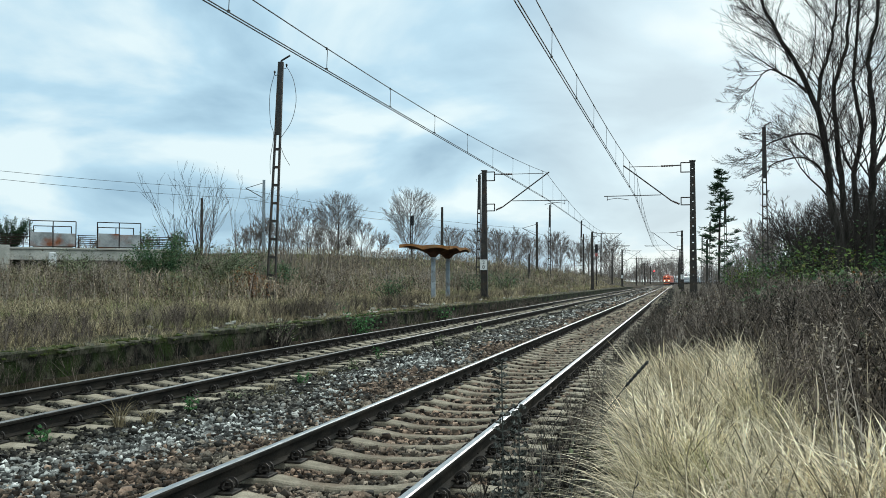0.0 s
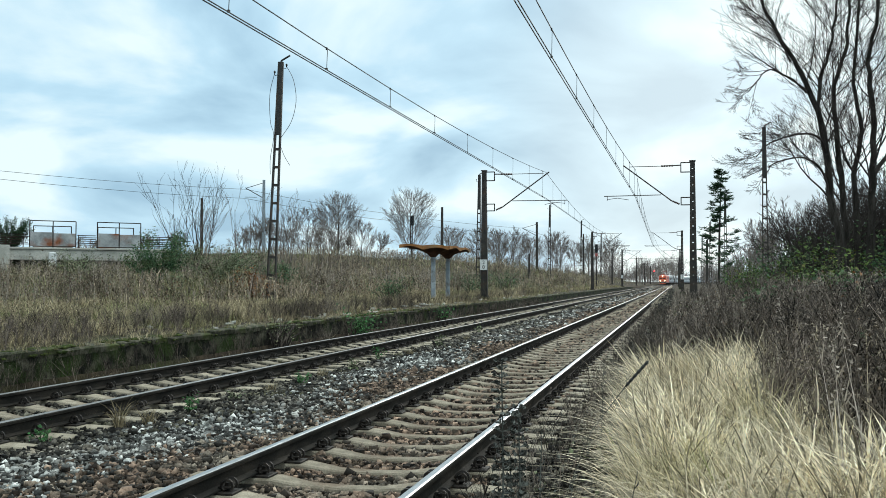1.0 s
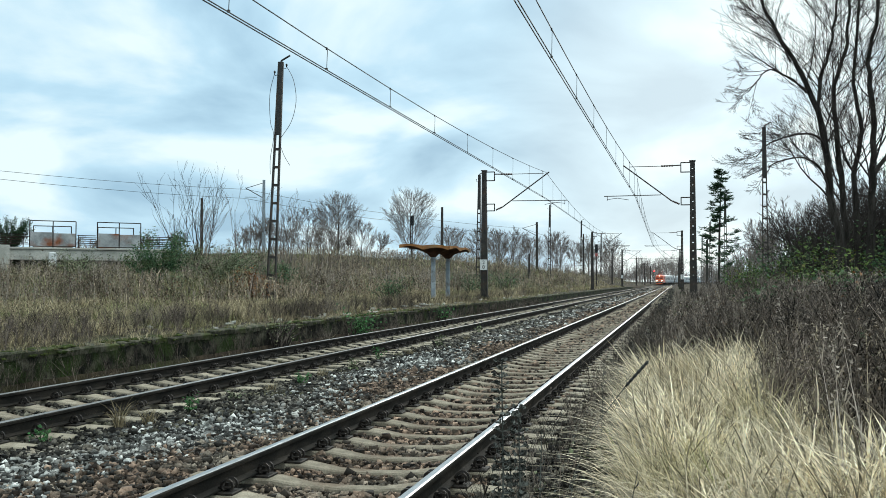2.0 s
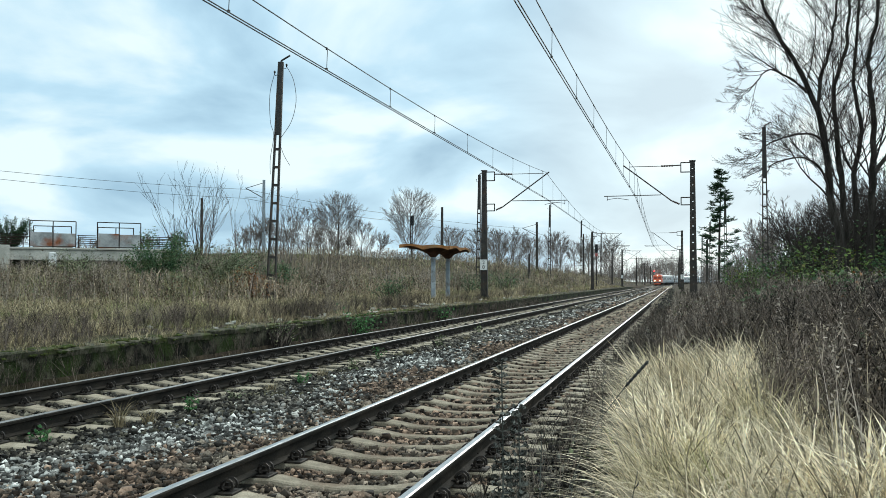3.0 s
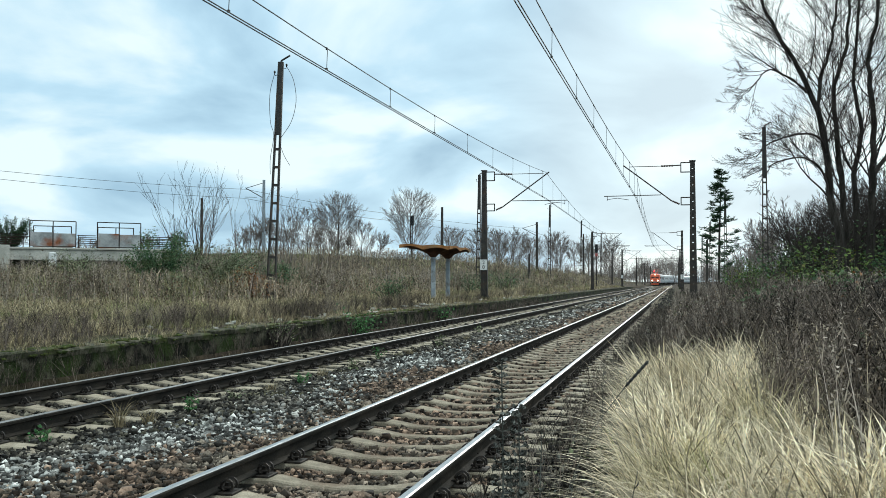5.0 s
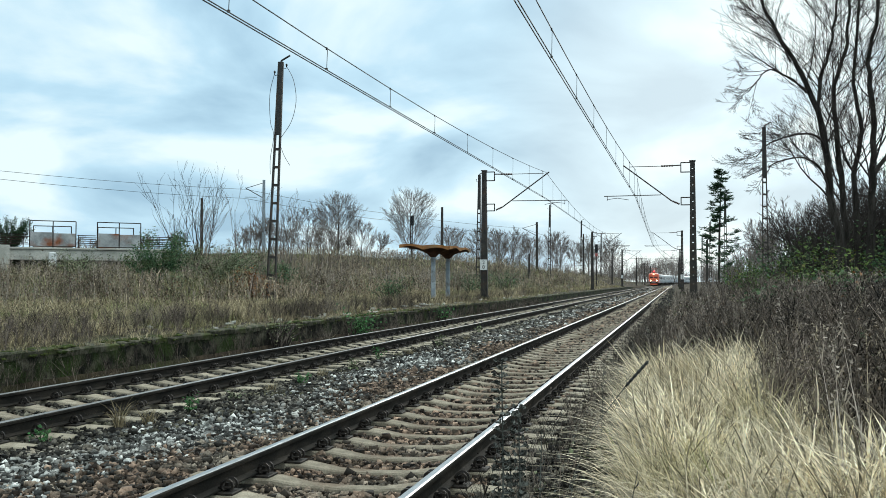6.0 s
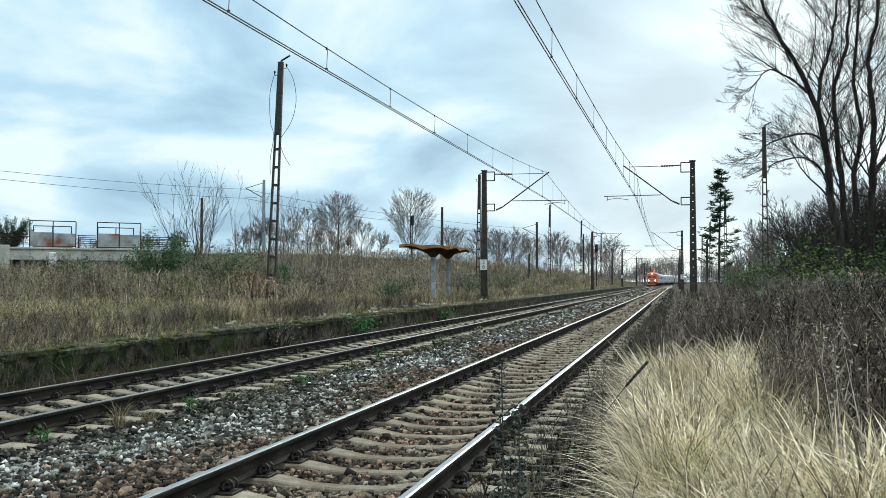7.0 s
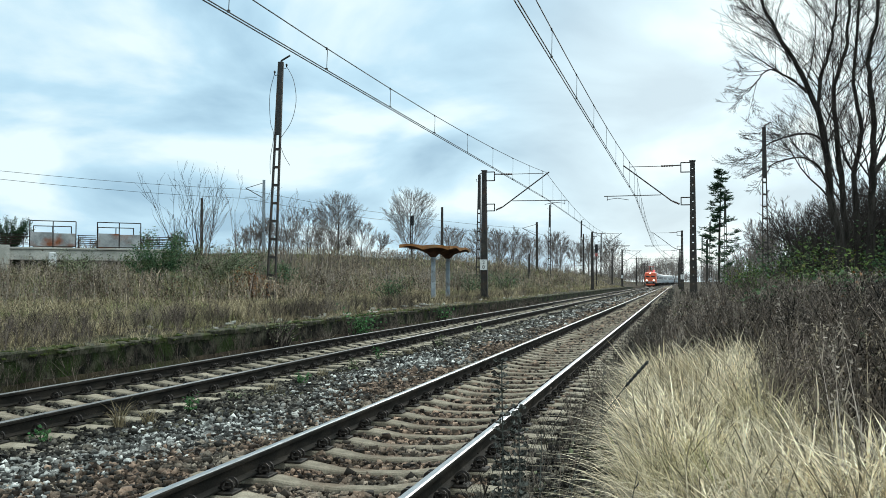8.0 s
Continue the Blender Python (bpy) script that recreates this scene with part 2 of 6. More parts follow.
CREST_Y = [-60, 40, 80, 87, 96, 105, 135, 150, 216, 280, 350, 450, 4000]
CREST_X = [-190, -98, -60, -52.5, -47.5, -44, -30.2, -18.8, -16.5, -14.5, -14.5, -14.5, -14.5]
CREST_Z = [4.3, 4.3, 4.3, 4.45, 4.5, 4.6, 4.3, 3.1, 2.65, 1.9, 1.1, 0.4, 0.2]


def ground_z(x, y):
    """The height of the ground, vectorised."""
    x, y = np.asarray(x, float), np.asarray(y, float)
    b = np.where(y > CURVE_FROM, (np.clip(y, None, 900) - CURVE_FROM) ** 2 / (2 * CURVE_RADIUS), 0)
    xs = x - b
    cx, cz = np.interp(y, CREST_Y, CREST_X), np.interp(y, CREST_Y, CREST_Z)
    u = np.clip((-9.8 - xs) / np.maximum(-9.8 - cx, 1), 0, 1)
    power = np.interp(y, [70, 110], [0.0, 1.0])
    rise = (1 - power) * u ** 1.25 + power * (1 - (1 - u) ** 1.7)
    dip = 1 - 0.78 * np.exp(-(((x + 55) / 15) ** 2 + ((y - 76) / 14) ** 2))
    left = 0.32 + (cz - 0.32) * rise * dip
    bed = np.full_like(xs, -0.25)
    inside = np.minimum(np.abs(xs), np.abs(xs + TRACK_GAP))
    bed = np.interp(inside, [0.3, 0.55, 0.9, 1.2, 1.6, 2.2], [-0.245, -0.212, -0.208, -0.20, -0.195, -0.18])
    right = np.interp(xs, [1.55, 2.0, 2.6, 4.0, 8.0, 16.0, 60.0], [-0.20, -0.30, -0.12, 0.05, 0.35, 0.5, 0.6])
    z = np.where(xs < -6.1, left, np.where(xs > 1.55, right, bed))
    wob = 0.06 * np.sin(x * 1.7 + y * 0.31) * np.sin(y * 0.9 - x * 0.4) + 0.05 * np.sin(x * 0.53) * np.sin(y * 0.37 + 1)
    return z + np.where((xs < -6.5) | (xs > 2.4), wob, 0)


def make_ground():
    xs = sorted(set(np.round(np.concatenate([
        -np.geomspace(26, 2500, 26), np.arange(-26, -9.5, 0.8), np.arange(-9.5, -6.3, 0.4), [-6.25, -6.21, -6.05, -5.6, -5, -4.7, -5.2, -3.95, -3.6, -3.2, -2.8, -2.2, -1.6, -1.2, -0.9, -0.55, -0.3, 0.3, 0.55, 0.9, 1.2, 1.55, 1.8],
        np.arange(2.0, 6, 0.3), np.arange(6, 20, 0.8), np.geomspace(20, 2500, 24)]), 3)))
    ys = sorted(set(np.round(np.concatenate([[-400, -150, -60, -30, -15, -8, -4], np.arange(-2, 20, 0.4), np.arange(20, 60, 1.0), np.arange(60, 160, 3), np.arange(160, 560, 8), np.geomspace(560, 4500, 22)]), 3)))
    X, Y = np.meshgrid(xs, ys)
    Xb = X + np.where(Y > CURVE_FROM, np.minimum((np.clip(Y, None, 900) - CURVE_FROM) ** 2 / (2 * CURVE_RADIUS), 400), 0)
    Z = ground_z(Xb, Y)
    nx, ny = len(xs), len(ys)
    v = np.stack([Xb, Y, Z], -1).reshape(-1, 3)
    f, mi = [], []
    for j in range(ny - 1):
        for i in range(nx - 1):
            f.append((j * nx + i, j * nx + i + 1, (j + 1) * nx + i + 1, (j + 1) * nx + i))
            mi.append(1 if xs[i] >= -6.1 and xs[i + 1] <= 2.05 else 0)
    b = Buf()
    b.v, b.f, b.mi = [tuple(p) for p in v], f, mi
    ob = new("ground", b.mesh("ground", M["soil"], M["shaded_bed"], smooth=True))
    tagged(ob, "weedy brown soil with a track bed darkened for shade between its stones", "ground", kind="structure")


make_ground()

# ---- the two tracks ----
RAIL = [(-0.062, -0.149), (0.062, -0.149), (0.062, -0.138), (0.012, -0.122), (0.009, -0.05), (0.034, -0.038), (0.0355, -0.017), (0.031, -0.007), (0.018, -0.001),
        (-0.018, -0.001), (-0.031, -0.007), (-0.0355, -0.017), (-0.034, -0.038), (-0.009, -0.05), (-0.012, -0.122), (-0.062, -0.138)]
TRACK_Y = list(np.arange(-12, 60, 8.0)) + list(np.arange(60, CURVE_FROM, 30.0)) + list(np.arange(CURVE_FROM, 760, 8.0))


def make_rail(x, parent, head):
    b = Buf()
    n = len(RAIL)
    v, f, mi = [], [], []
    for i, y in enumerate(TRACK_Y):
        v += [(x + bend(y) + px, y, pz) for px, pz in RAIL]
        if i:
            for j in range(n):
                o = (i - 1) * n
                f.append((o + j, o + (j + 1) % n, o + n + (j + 1) % n, o + n + j))
                mi.append(1 if j in (7, 8, 9) else 0)
    f.append(tuple(range(n)))
    mi.append(0)
    b.v, b.f, b.mi = v, f, mi
    return part("rail", b, [M["rail_rust"], M[head]], parent, "rusty steel rail with a bright worn top")


def sleeper_mesh():
    b = Buf()
    rings = []
    for x, top, w0, w1 in ((-1.25, -0.185, 0.12, 0.14), (-1.23, -0.172, 0.13, 0.15), (-0.95, -0.166, 0.15, 0.16), (-0.55, -0.166, 0.15, 0.16), (-0.28, -0.205, 0.10, 0.13), (0.0, -0.212, 0.095, 0.12),
                           (0.28, -0.205, 0.10, 0.13), (0.55, -0.166, 0.15, 0.16), (0.95, -0.166, 0.15, 0.16), (1.23, -0.172, 0.13, 0.15), (1.25, -0.185, 0.12, 0.14)):
        w = w0 * 0.66
        w1 *= 0.8
        rings.append([(x, -w1, top - 0.13), (x, w1, top - 0.13), (x, w + 0.012, top - 0.012), (x, w, top), (x, -w, top), (x, -w - 0.012, top - 0.012)])
    b.loft(rings)
    return b.mesh("sleeper", M["concrete"])


def clip_mesh():
    """A rail fastening: base plate, bolt with nut, and a coiled clamp."""
    b = Buf()
    b.box(-0.03, 0.11, -0.085, 0.085, -0.166, -0.148, chamfer=0.004)
    b.tube([(0.045, 0, -0.15), (0.045, 0, -0.085)], 0.014, 6)
    b.tube([(0.045, 0, -0.115), (0.045, 0, -0.09)], 0.027, 6)
    b.box(-0.02, 0.075, -0.035, 0.035, -0.135, -0.115, chamfer=0.006)
    for s in (-0.036, 0.036):
        ring = [(0.05 + 0.042 * math.cos(t), s, -0.108 + 0.040 * math.sin(t)) for t in np.linspace(-0.6, 4.2, 9)]
        b.tube(ring, 0.011, 4)
    return b.mesh("fastening", M["fastening"])


SLEEPER, CLIP = sleeper_mesh(), clip_mesh()
FIRST_SLEEPER, SLEEPER_STEP = 6.197, 0.6


def make_track(x0, first, label):
    t = thing("railway_track", Matrix.Identity(4), label, "railway track", kind="structure")
    for s in (-0.75, 0.75):
        make_rail(x0 + s, t, "rail_head" if x0 == 0 else "rail_dull")
    far = Buf()
    sv = [tuple(v.co) for v in SLEEPER.vertices]
    sf = [tuple(p.vertices) for p in SLEEPER.polygons]
    rng = random.Random(int(first * 100))
    k = -14
    while first + k * SLEEPER_STEP < 330:
        y = first + k * SLEEPER_STEP + rng.uniform(-0.012, 0.012)
        if y < 60:
            sl = part("sleeper", SLEEPER, None, t)
            sl.matrix_local = pose(x0 + rng.uniform(-0.015, 0.015), y, rng.uniform(-0.006, 0.004), 0, 0, rng.uniform(-0.6, 0.6))
            for s in (-0.75, 0.75):
                for side in (0, 180):
                    c = part("fastening", CLIP, None, sl)
                    c.matrix_local = pose(s + (0.062 if side == 0 else -0.062), 0, 0, 0, 0, side)
        else:
            far.add([(x0 + bend(y) + p[0], y + p[1], p[2]) for p in sv], sf)
        k += 1
    o = part("distant_sleepers", far, M["concrete"], t)
    tagged(o, kind="stuff")
    return t


make_track(0.0, FIRST_SLEEPER, "straight railway track on pale concrete sleepers in ballast")
make_track(-TRACK_GAP, FIRST_SLEEPER + 0.17, "railway track on concrete sleepers beside the old platform")


# ---- ballast stones ----
def stone_templates(n, seed):
    rng = np.random.default_rng(seed)
    cube = np.array([(x, y, z) for z in (-1, 1) for y in (-1, 1) for x in (-1, 1)], float)
    quads = [(0, 2, 3, 1), (4, 5, 7, 6), (0, 1, 5, 4), (2, 6, 7, 3), (0, 4, 6, 2), (1, 3, 7, 5)]
    tris = [t for a, b, c, d in quads for t in ((a, b, c), (a, c, d))]
    outp = []
    for _ in range(n):
        v = cube * rng.uniform(0.38, 1.05, 3) + rng.uniform(-0.36, 0.36, (8, 3))
        ax = Euler(rng.uniform(0, 6.28, 3)).to_matrix()
        outp.append((np.array([ax @ Vector(p) for p in v]), np.array(tris)))
    return outp


def make_ballast():
    rng = np.random.default_rng(3)
    P = []
    for y0, y1, per in ((3.6, 9, 1350), (9, 15, 640), (15, 26, 240), (26, 46, 90), (46, 90, 26), (90, 220, 6)):
        n = int(per * (y1 - y0) * 7.7)
        x, y = rng.uniform(-5.7, 2.0, n), rng.uniform(y0, y1, n)
        # no stones on the rails; few on the sleepers
        keep = np.ones(n, bool)
        for c in (0.0, -TRACK_GAP):
            for s in (-0.75, 0.75):
                keep &= np.abs(x - c - s) > 0.10
            first = FIRST_SLEEPER + (0.17 if c else 0.0)
            ph = np.abs((y - first + 0.3) % SLEEPER_STEP - 0.3)
            on = (np.abs(x - c) < 1.24) & (ph < 0.145 - 0.035 * (np.abs(x - c) < 0.4))
            keep &= ~(on & (rng.random(n) > 0.008))
        x, y = x[keep], y[keep]
        # beyond the camera's left edge nothing is needed
        ok = x > 2.3 - 0.78 * y - 0.6
        x, y = x[ok], y[ok]
        P.append(np.stack([x, y, ground_z(x, y) + rng.uniform(-0.020, 0.020, len(x)), np.full(len(x), 1.0 + (y0 > 8) * 0.12 + (y0 > 14) * 0.25 + (y0 > 25) * 0.5 + (y0 > 45) * 0.9 + (y0 > 80) * 1.2)], -1))
    P = np.concatenate(P)
    size = P[:, 3] * rng.gamma(8, 0.0022, len(P)).clip(0.008, 0.036)
    rusty = P[:, 0] > -1.75 + 0.35 * np.sin(P[:, 1] * 0.8) + rng.normal(0, 0.25, len(P))
    shoulder = P[:, 0] > 0.98
    dirty = P[:, 0] < -2.65 + 0.3 * np.sin(P[:, 1] * 0.6 + 1) + rng.normal(0, 0.3, len(P))
    for pick, m, label in ((shoulder, "ballast_dark", "dirty dark crushed stone on the shoulder"), (dirty, "ballast_dark", "dirty dark crushed stone round the platform track"),
                           (~rusty & ~dirty, "ballast", "loose angular grey crushed stone between the tracks"), (rusty & ~shoulder, "ballast_brown", "loose rusty brown crushed stone round the sleepers")):
        n = int(pick.sum())
        ob = scatter("ballast_stones", stone_templates(14, 5), P[pick, :3], rng.uniform(0, 6.28, n), size[pick], M[m])
        tagged(ob, label, "ballast", kind="stuff")


make_ballast()


# ---- the platform ----
def make_platform():
    p = thing("platform", Matrix.Identity(4), "disused low platform with a mossy crumbling concrete edge", "platform", kind="structure")
    rng = random.Random(4)
    wall, y = Buf(), 6.0
    wall.box(EDGE_X - 0.12, EDGE_X + 0.08, 4, 200, -0.5, EDGE_Z - 0.10)
    part("retaining_wall", wall, M["old_concrete"], p, "dark damp concrete retaining wall")
    meshes = []
    for i in range(5):
        b = Buf()
        w, rings = 0.42, []
        for yy in (0.0, 0.02, 0.5, 1.0, 1.48, 1.5):
            e = 0.012 if yy in (0.0, 1.5) else rng.uniform(-0.006, 0.012)
            drop = e * 0.7
            rings.append([(-w, yy, -0.12), (0.10 - e, yy, -0.12 + rng.uniform(0, 0.02)), (0.12 - e, yy, -0.025), (0.095 - e, yy, -drop), (-w, yy, -drop)])
        b.loft(rings)
        meshes.append(b.mesh("edge_slab", M["edge_concrete"]))
    k = 0
    while y < 190:
        o = part("edge_slab", meshes[rng.randrange(5)], None, p)
        o.matrix_local = pose(EDGE_X + rng.uniform(-0.02, 0.02), y, EDGE_Z + rng.uniform(-0.04, 0.012), rng.uniform(-0.8, 0.8), rng.uniform(-2.0, 1.5), rng.uniform(-0.4, 0.4))
        y += 1.515
        k += 1


make_platform()


# ---- masts and overhead line ----
SPAN_FROM, SPAN = 50.3, 65.3


def perforated(b, x, y, z0, z1, w0, w1, depth, gap):
    """Two channels with cross plates: daylight shows through the small gaps between them."""
    for s in (-1, 1):
        b.loft([[(x + s * w, y - depth / 2, z), (x + s * 0.035, y - depth / 2, z), (x + s * 0.035, y + depth / 2, z), (x + s * w, y + depth / 2, z)] for z, w in ((z0, w0), (z1, w1))])
    z = z0
    while z < z1 - 0.1:
        h = min(0.40 - gap, z1 - z)
        b.box(x - 0.036, x + 0.036, y - depth * 0.46, y + depth * 0.46, z, z + h)
        z += 0.40


def digit_mesh(text):
    """A flat digit from the built-in font, centred."""
    if text in DIGITS:
        return DIGITS[text]
    c = bpy.data.curves.new("digit", "FONT")
    c.body, c.size, c.align_x, c.align_y, c.extrude = text, 0.27, "CENTER", "CENTER", 0.003
    ob = bpy.data.objects.new("digit", c)
    me = bpy.data.meshes.new_from_object(ob)
    bpy.data.objects.remove(ob)
    me.materials.clear()
    me.materials.append(M["black_paint"])
    DIGITS[text] = me
    return me


DIGITS = {}


def catenary_mast(x, y, side, reach, base, sign=False, gap=0.0, name="catenary_mast"):
    """A steel mast with a raking bracket; side: the way (+1, -1) in x in which the bracket reaches."""
    top = 7.12
    t = thing(name, pose(x, y, 0), "dark steel catenary mast with raking arm" + (" and white number plate" if sign else ""), "catenary mast", group="catenary masts along the line")
    b = Buf()
    perforated(b, 0, 0, base, top, 0.19, 0.115, 0.22, gap)
    b.box(-0.15, 0.15, -0.13, 0.13, top, top + 0.05)
    part("mast", b, M["mast_steel"], t)
    b = Buf()
    b.box(-0.27, 0.27, -0.27, 0.27, base - 0.5, base + 0.12, chamfer=0.03)
    part("footing", b, M["old_concrete"], t)
    for zc in (6.78, 5.18):        # the two rectangular hinges
        h = Buf()
        for z in (zc - 0.17, zc + 0.17 + (0.12 if zc > 6 else 0.02)):
            h.bar((side * 0.1, 0, z), (side * 0.55, 0, z), 0.05)
        h.bar((side * 0.55, 0, zc - 0.19), (side * 0.55, 0, zc + 0.3 * (zc > 6) + 0.2 * (zc < 6)), 0.05)
        part("hinge_frame", h, M["mast_steel"], t)
    b = Buf()
    b.tube([(side * 0.57, 0, 6.95), (side * 0.9, 0, 6.94)], 0.03, 6)
    b.tube([(side * 1.5, 0, 6.93), (side * (reach + 0.1), 0, 6.93)], 0.016, 6)
    part("tie_rod", b, M["mast_steel"], t)
    b = Buf()
    b.tube([(side * 0.62, 0, 5.05), (side * 1.0, 0, 5.22), (side * (reach + 0.4), 0, 7.0)], 0.032, 6)
    part("raking_tube", b, M["mast_steel"], t)
    b = Buf()
    b.tube([(side * 1.5, 0, 5.52), (side * (reach + 1.35), 0, 5.50)], 0.02, 6)
    b.tube([(side * (reach + 1.2), 0, 5.49), (side * (reach + 1.2), 0, 5.28)], 0.014, 5)
    b.tube([(side * (reach + 1.2), 0, 5.34), (side * (reach + 0.7), 0, 5.40), (side * (reach + 0.15), 0, 5.30)], 0.014, 5)
    part("steady_arm", b, M["mast_steel"], t)
    for p, q in (((0.9, 6.94), (1.5, 6.93)), ((0.62, 5.05), (0.95, 5.20))):
        b = Buf()
        n = 11
        b.tube([(side * (p[0] + (q[0] - p[0]) * i / (n - 1)), 0, p[1] + (q[1] - p[1]) * i / (n - 1)) for i in range(n)], [0.055 if i % 2 else 0.028 for i in range(n)], 8)
        part("insulator", b, M["insulator"], t)
    if sign:
        b = Buf()
        b.box(-0.19, 0.19, -0.235, -0.215, base + 1.55, base + 2.1)
        plate = part("number_plate", b, M["white_paint"], t, "white enamel number plate")
        for zc in (base + 1.70, base + 1.94):
            d = digit_mesh("2" if zc > base + 1.8 else "0")
            part("digit", d, None, plate, "black painted digit").matrix_local = pose(0, -0.24, zc, 90, 0, 0)
    return t


for k in range(6):
    y = SPAN_FROM + SPAN * k
    catenary_mast((-7.5 if k == 0 else -7.27) + bend(y), y + 0.2, 1, 3.05, 0.34, sign=k in (0, 2))
    yr = y - 1.6 if k == 0 else y
    catenary_mast((3.15 if k == 0 else 3.02) + bend(y), yr, -1, 2.9, 0.0, sign=k == 1, gap=0.05)


def messenger_z(y, low):
    s0 = SPAN_FROM + SPAN * math.floor((y - SPAN_FROM) / SPAN)
    u = (y - s0) / SPAN * 2 - 1
    return low + (6.95 - low) * u * u


def make_wires(x0, stagger, low, label):
    t = thing("overhead_line", Matrix.Identity(4), label, "overhead line", kind="structure")

    def at(y):
        u = ((y - SPAN_FROM) / SPAN) % 2
        return x0 + bend(y) + stagger * (1 - 2 * (u if u < 1 else 2 - u))
    ys = [SPAN_FROM + SPAN * (k / 14) for k in range(-14, 14 * 6)]
    for off in (-0.02, 0.022):
        b = Buf()
        b.tube([(at(y) + off, y, 5.56 - 0.03 * math.sin((y - SPAN_FROM) / SPAN * math.pi) ** 2 + (0.02 if off > 0 else 0)) for y in ys], 0.011, 4)
        part("contact_wire", b, M["wire"], t)
    b = Buf()
    b.tube([(at(y), y, messenger_z(y, low)) for y in ys], 0.011, 4)
    part("messenger_wire", b, M["wire"], t)
    for k in range(6 + 15 * 4):
        y = SPAN_FROM + SPAN * (-1 + (k + 0.5) / 15) + 0.85
        b = Buf()
        b.tube([(at(y), y, 5.56), (at(y) + 0.01, y + 0.02, messenger_z(y, low))], 0.0075, 4)
        b.box(at(y) - 0.022, at(y) + 0.022, y - 0.02, y + 0.02, 5.56, 5.60)
        b.box(at(y) - 0.014, at(y) + 0.014, y - 0.02, y + 0.02, messenger_z(y, low) - 0.03, messenger_z(y, low) + 0.02)
        part("dropper", b, M["wire"], t)


make_wires(-TRACK_GAP - 0.1, 0.33, 6.0, "overhead line of twin contact wires under a sagging messenger wire")
make_wires(0.045, 0.33, 6.12, "twin contact wires with droppers over the main track")


def smooth_line(pts, n=6):
    """More points on a curve through the given ones."""
    P = [Vector(p) for p in pts]
    fine = []
    for i in range(len(P) - 1):
        a, b, c, d = P[max(i - 1, 0)], P[i], P[i + 1], P[min(i + 2, len(P) - 1)]
        for k in range(n):
            u = k / n
            fine.append(0.5 * ((2 * b) + (c - a) * u + (2 * a - 5 * b + 4 * c - d) * u * u + (3 * b - a - 3 * c + d) * u ** 3))
    return fine + [P[-1]]


def lattice_pole(x, y, height, lean=0.0, wires=False):
    z0 = float(ground_z(x, y)) - 0.2
    t = thing("lattice_pole", pose(x, y, z0, 0, lean, 0), "slender dark steel lattice pole with bent tip" + (" and loose wires" if wires else ""), "pole", group="lattice poles along the line")
    solid = height * 0.70
    for s in (-1, 1):
        b = Buf()
        b.loft([[(s * w - 0.035, -0.06, z), (s * w + 0.035, -0.06, z), (s * w + 0.035, 0.06, z), (s * w - 0.035, 0.06, z)] for z, w in ((0, 0.19), (height, 0.08))])
        part("upright", b, M["mast_steel"], t)
    z = 0.5
    while z < solid:
        w = 0.19 - 0.11 * z / height
        b = Buf()
        b.box(-w, w, -0.05, 0.05, z, z + 0.11)
        part("batten", b, M["mast_steel"], t)
        z += 0.78
    b = Buf()
    b.box(-0.09, 0.09, -0.055, 0.055, solid, height)
    part("top_plate", b, M["mast_black"], t)
    b = Buf()
    b.tube([(0, 0, height - 0.1), (0.02, 0, height + 0.05), (0.42, 0, height + 0.28)], 0.045, 6)
    part("bent_tip", b, M["mast_black"], t)
    for s, zz in ((-1, height - 0.55), (1, height - 0.25)):
        b = Buf()
        b.tube([(s * 0.08, 0, zz), (s * 0.25, 0, zz - 0.05), (s * 0.27, 0, zz + 0.08)], 0.016, 5)
        b.tube([(s * 0.27, 0, zz + 0.05), (s * 0.27, 0, zz + 0.12), (s * 0.27, 0, zz + 0.17)], [0.03, 0.055, 0.02], 6)
        part("insulator_hook", b, M["mast_black"], t)
    if wires:
        for pts in ([(-0.27, 0, height - 0.5), (-0.45, 0, height - 1.4), (-0.38, 0.02, height - 2.6), (-0.2, 0.03, height - 3.2), (-0.3, 0, height - 4.2), (-0.27, 0, height - 4.9)],
                    [(0.27, 0, height - 0.2), (0.62, 0, height - 0.8), (0.78, 0, height - 1.7), (0.6, 0, height - 2.6), (0.15, 0, height - 3.3)],
                    [(0.12, 0, height - 3.6), (0.35, 0, height - 4.1), (0.62, 0, height - 4.5)]):
            b = Buf()
            b.tube(smooth_line(pts), 0.012, 4)
            part("loose_wire", b, M["wire"], t)
    return t


for k, y in enumerate((39.2, 83.5, 132.5, 178.0, 226.0)):
    lattice_pole(-14.7 if k == 0 else -14.5, y, 10.6 if k == 0 else 10.2, 2.3 if k == 0 else 0.8, wires=k == 0)
for k in range(4):
    lattice_pole(7.95, 66 + 52 * k, 11.2, 0.0)


# ---- the train ----
M["loco_orange"] = mat("loco_orange", (0.72, 0.12, 0.055), (0.82, 0.17, 0.08), 1.5, 0.4, 0.03, 30, c3=(0.6, 0.10, 0.05), spot_scale=0.8)
M["loco_grey"] = mat("loco_grey", (0.16, 0.16, 0.16), (0.26, 0.26, 0.25), 2, 0.6, 0.1, 30)
M["coach_white"] = mat("coach_white", (0.52, 0.54, 0.55), (0.64, 0.66, 0.67), 1.0, 0.45, 0.05, 20, c3=(0.42, 0.43, 0.43), spot_scale=0.5)
M["coach_grey"] = mat("coach_grey", (0.24, 0.27, 0.31), (0.33, 0.37, 0.41), 1.0, 0.5, 0.05, 20)
M["coach_roof"] = mat("coach_roof", (0.72, 0.74, 0.75), (0.82, 0.83, 0.84), 1.0, 0.35, 0.05, 20)
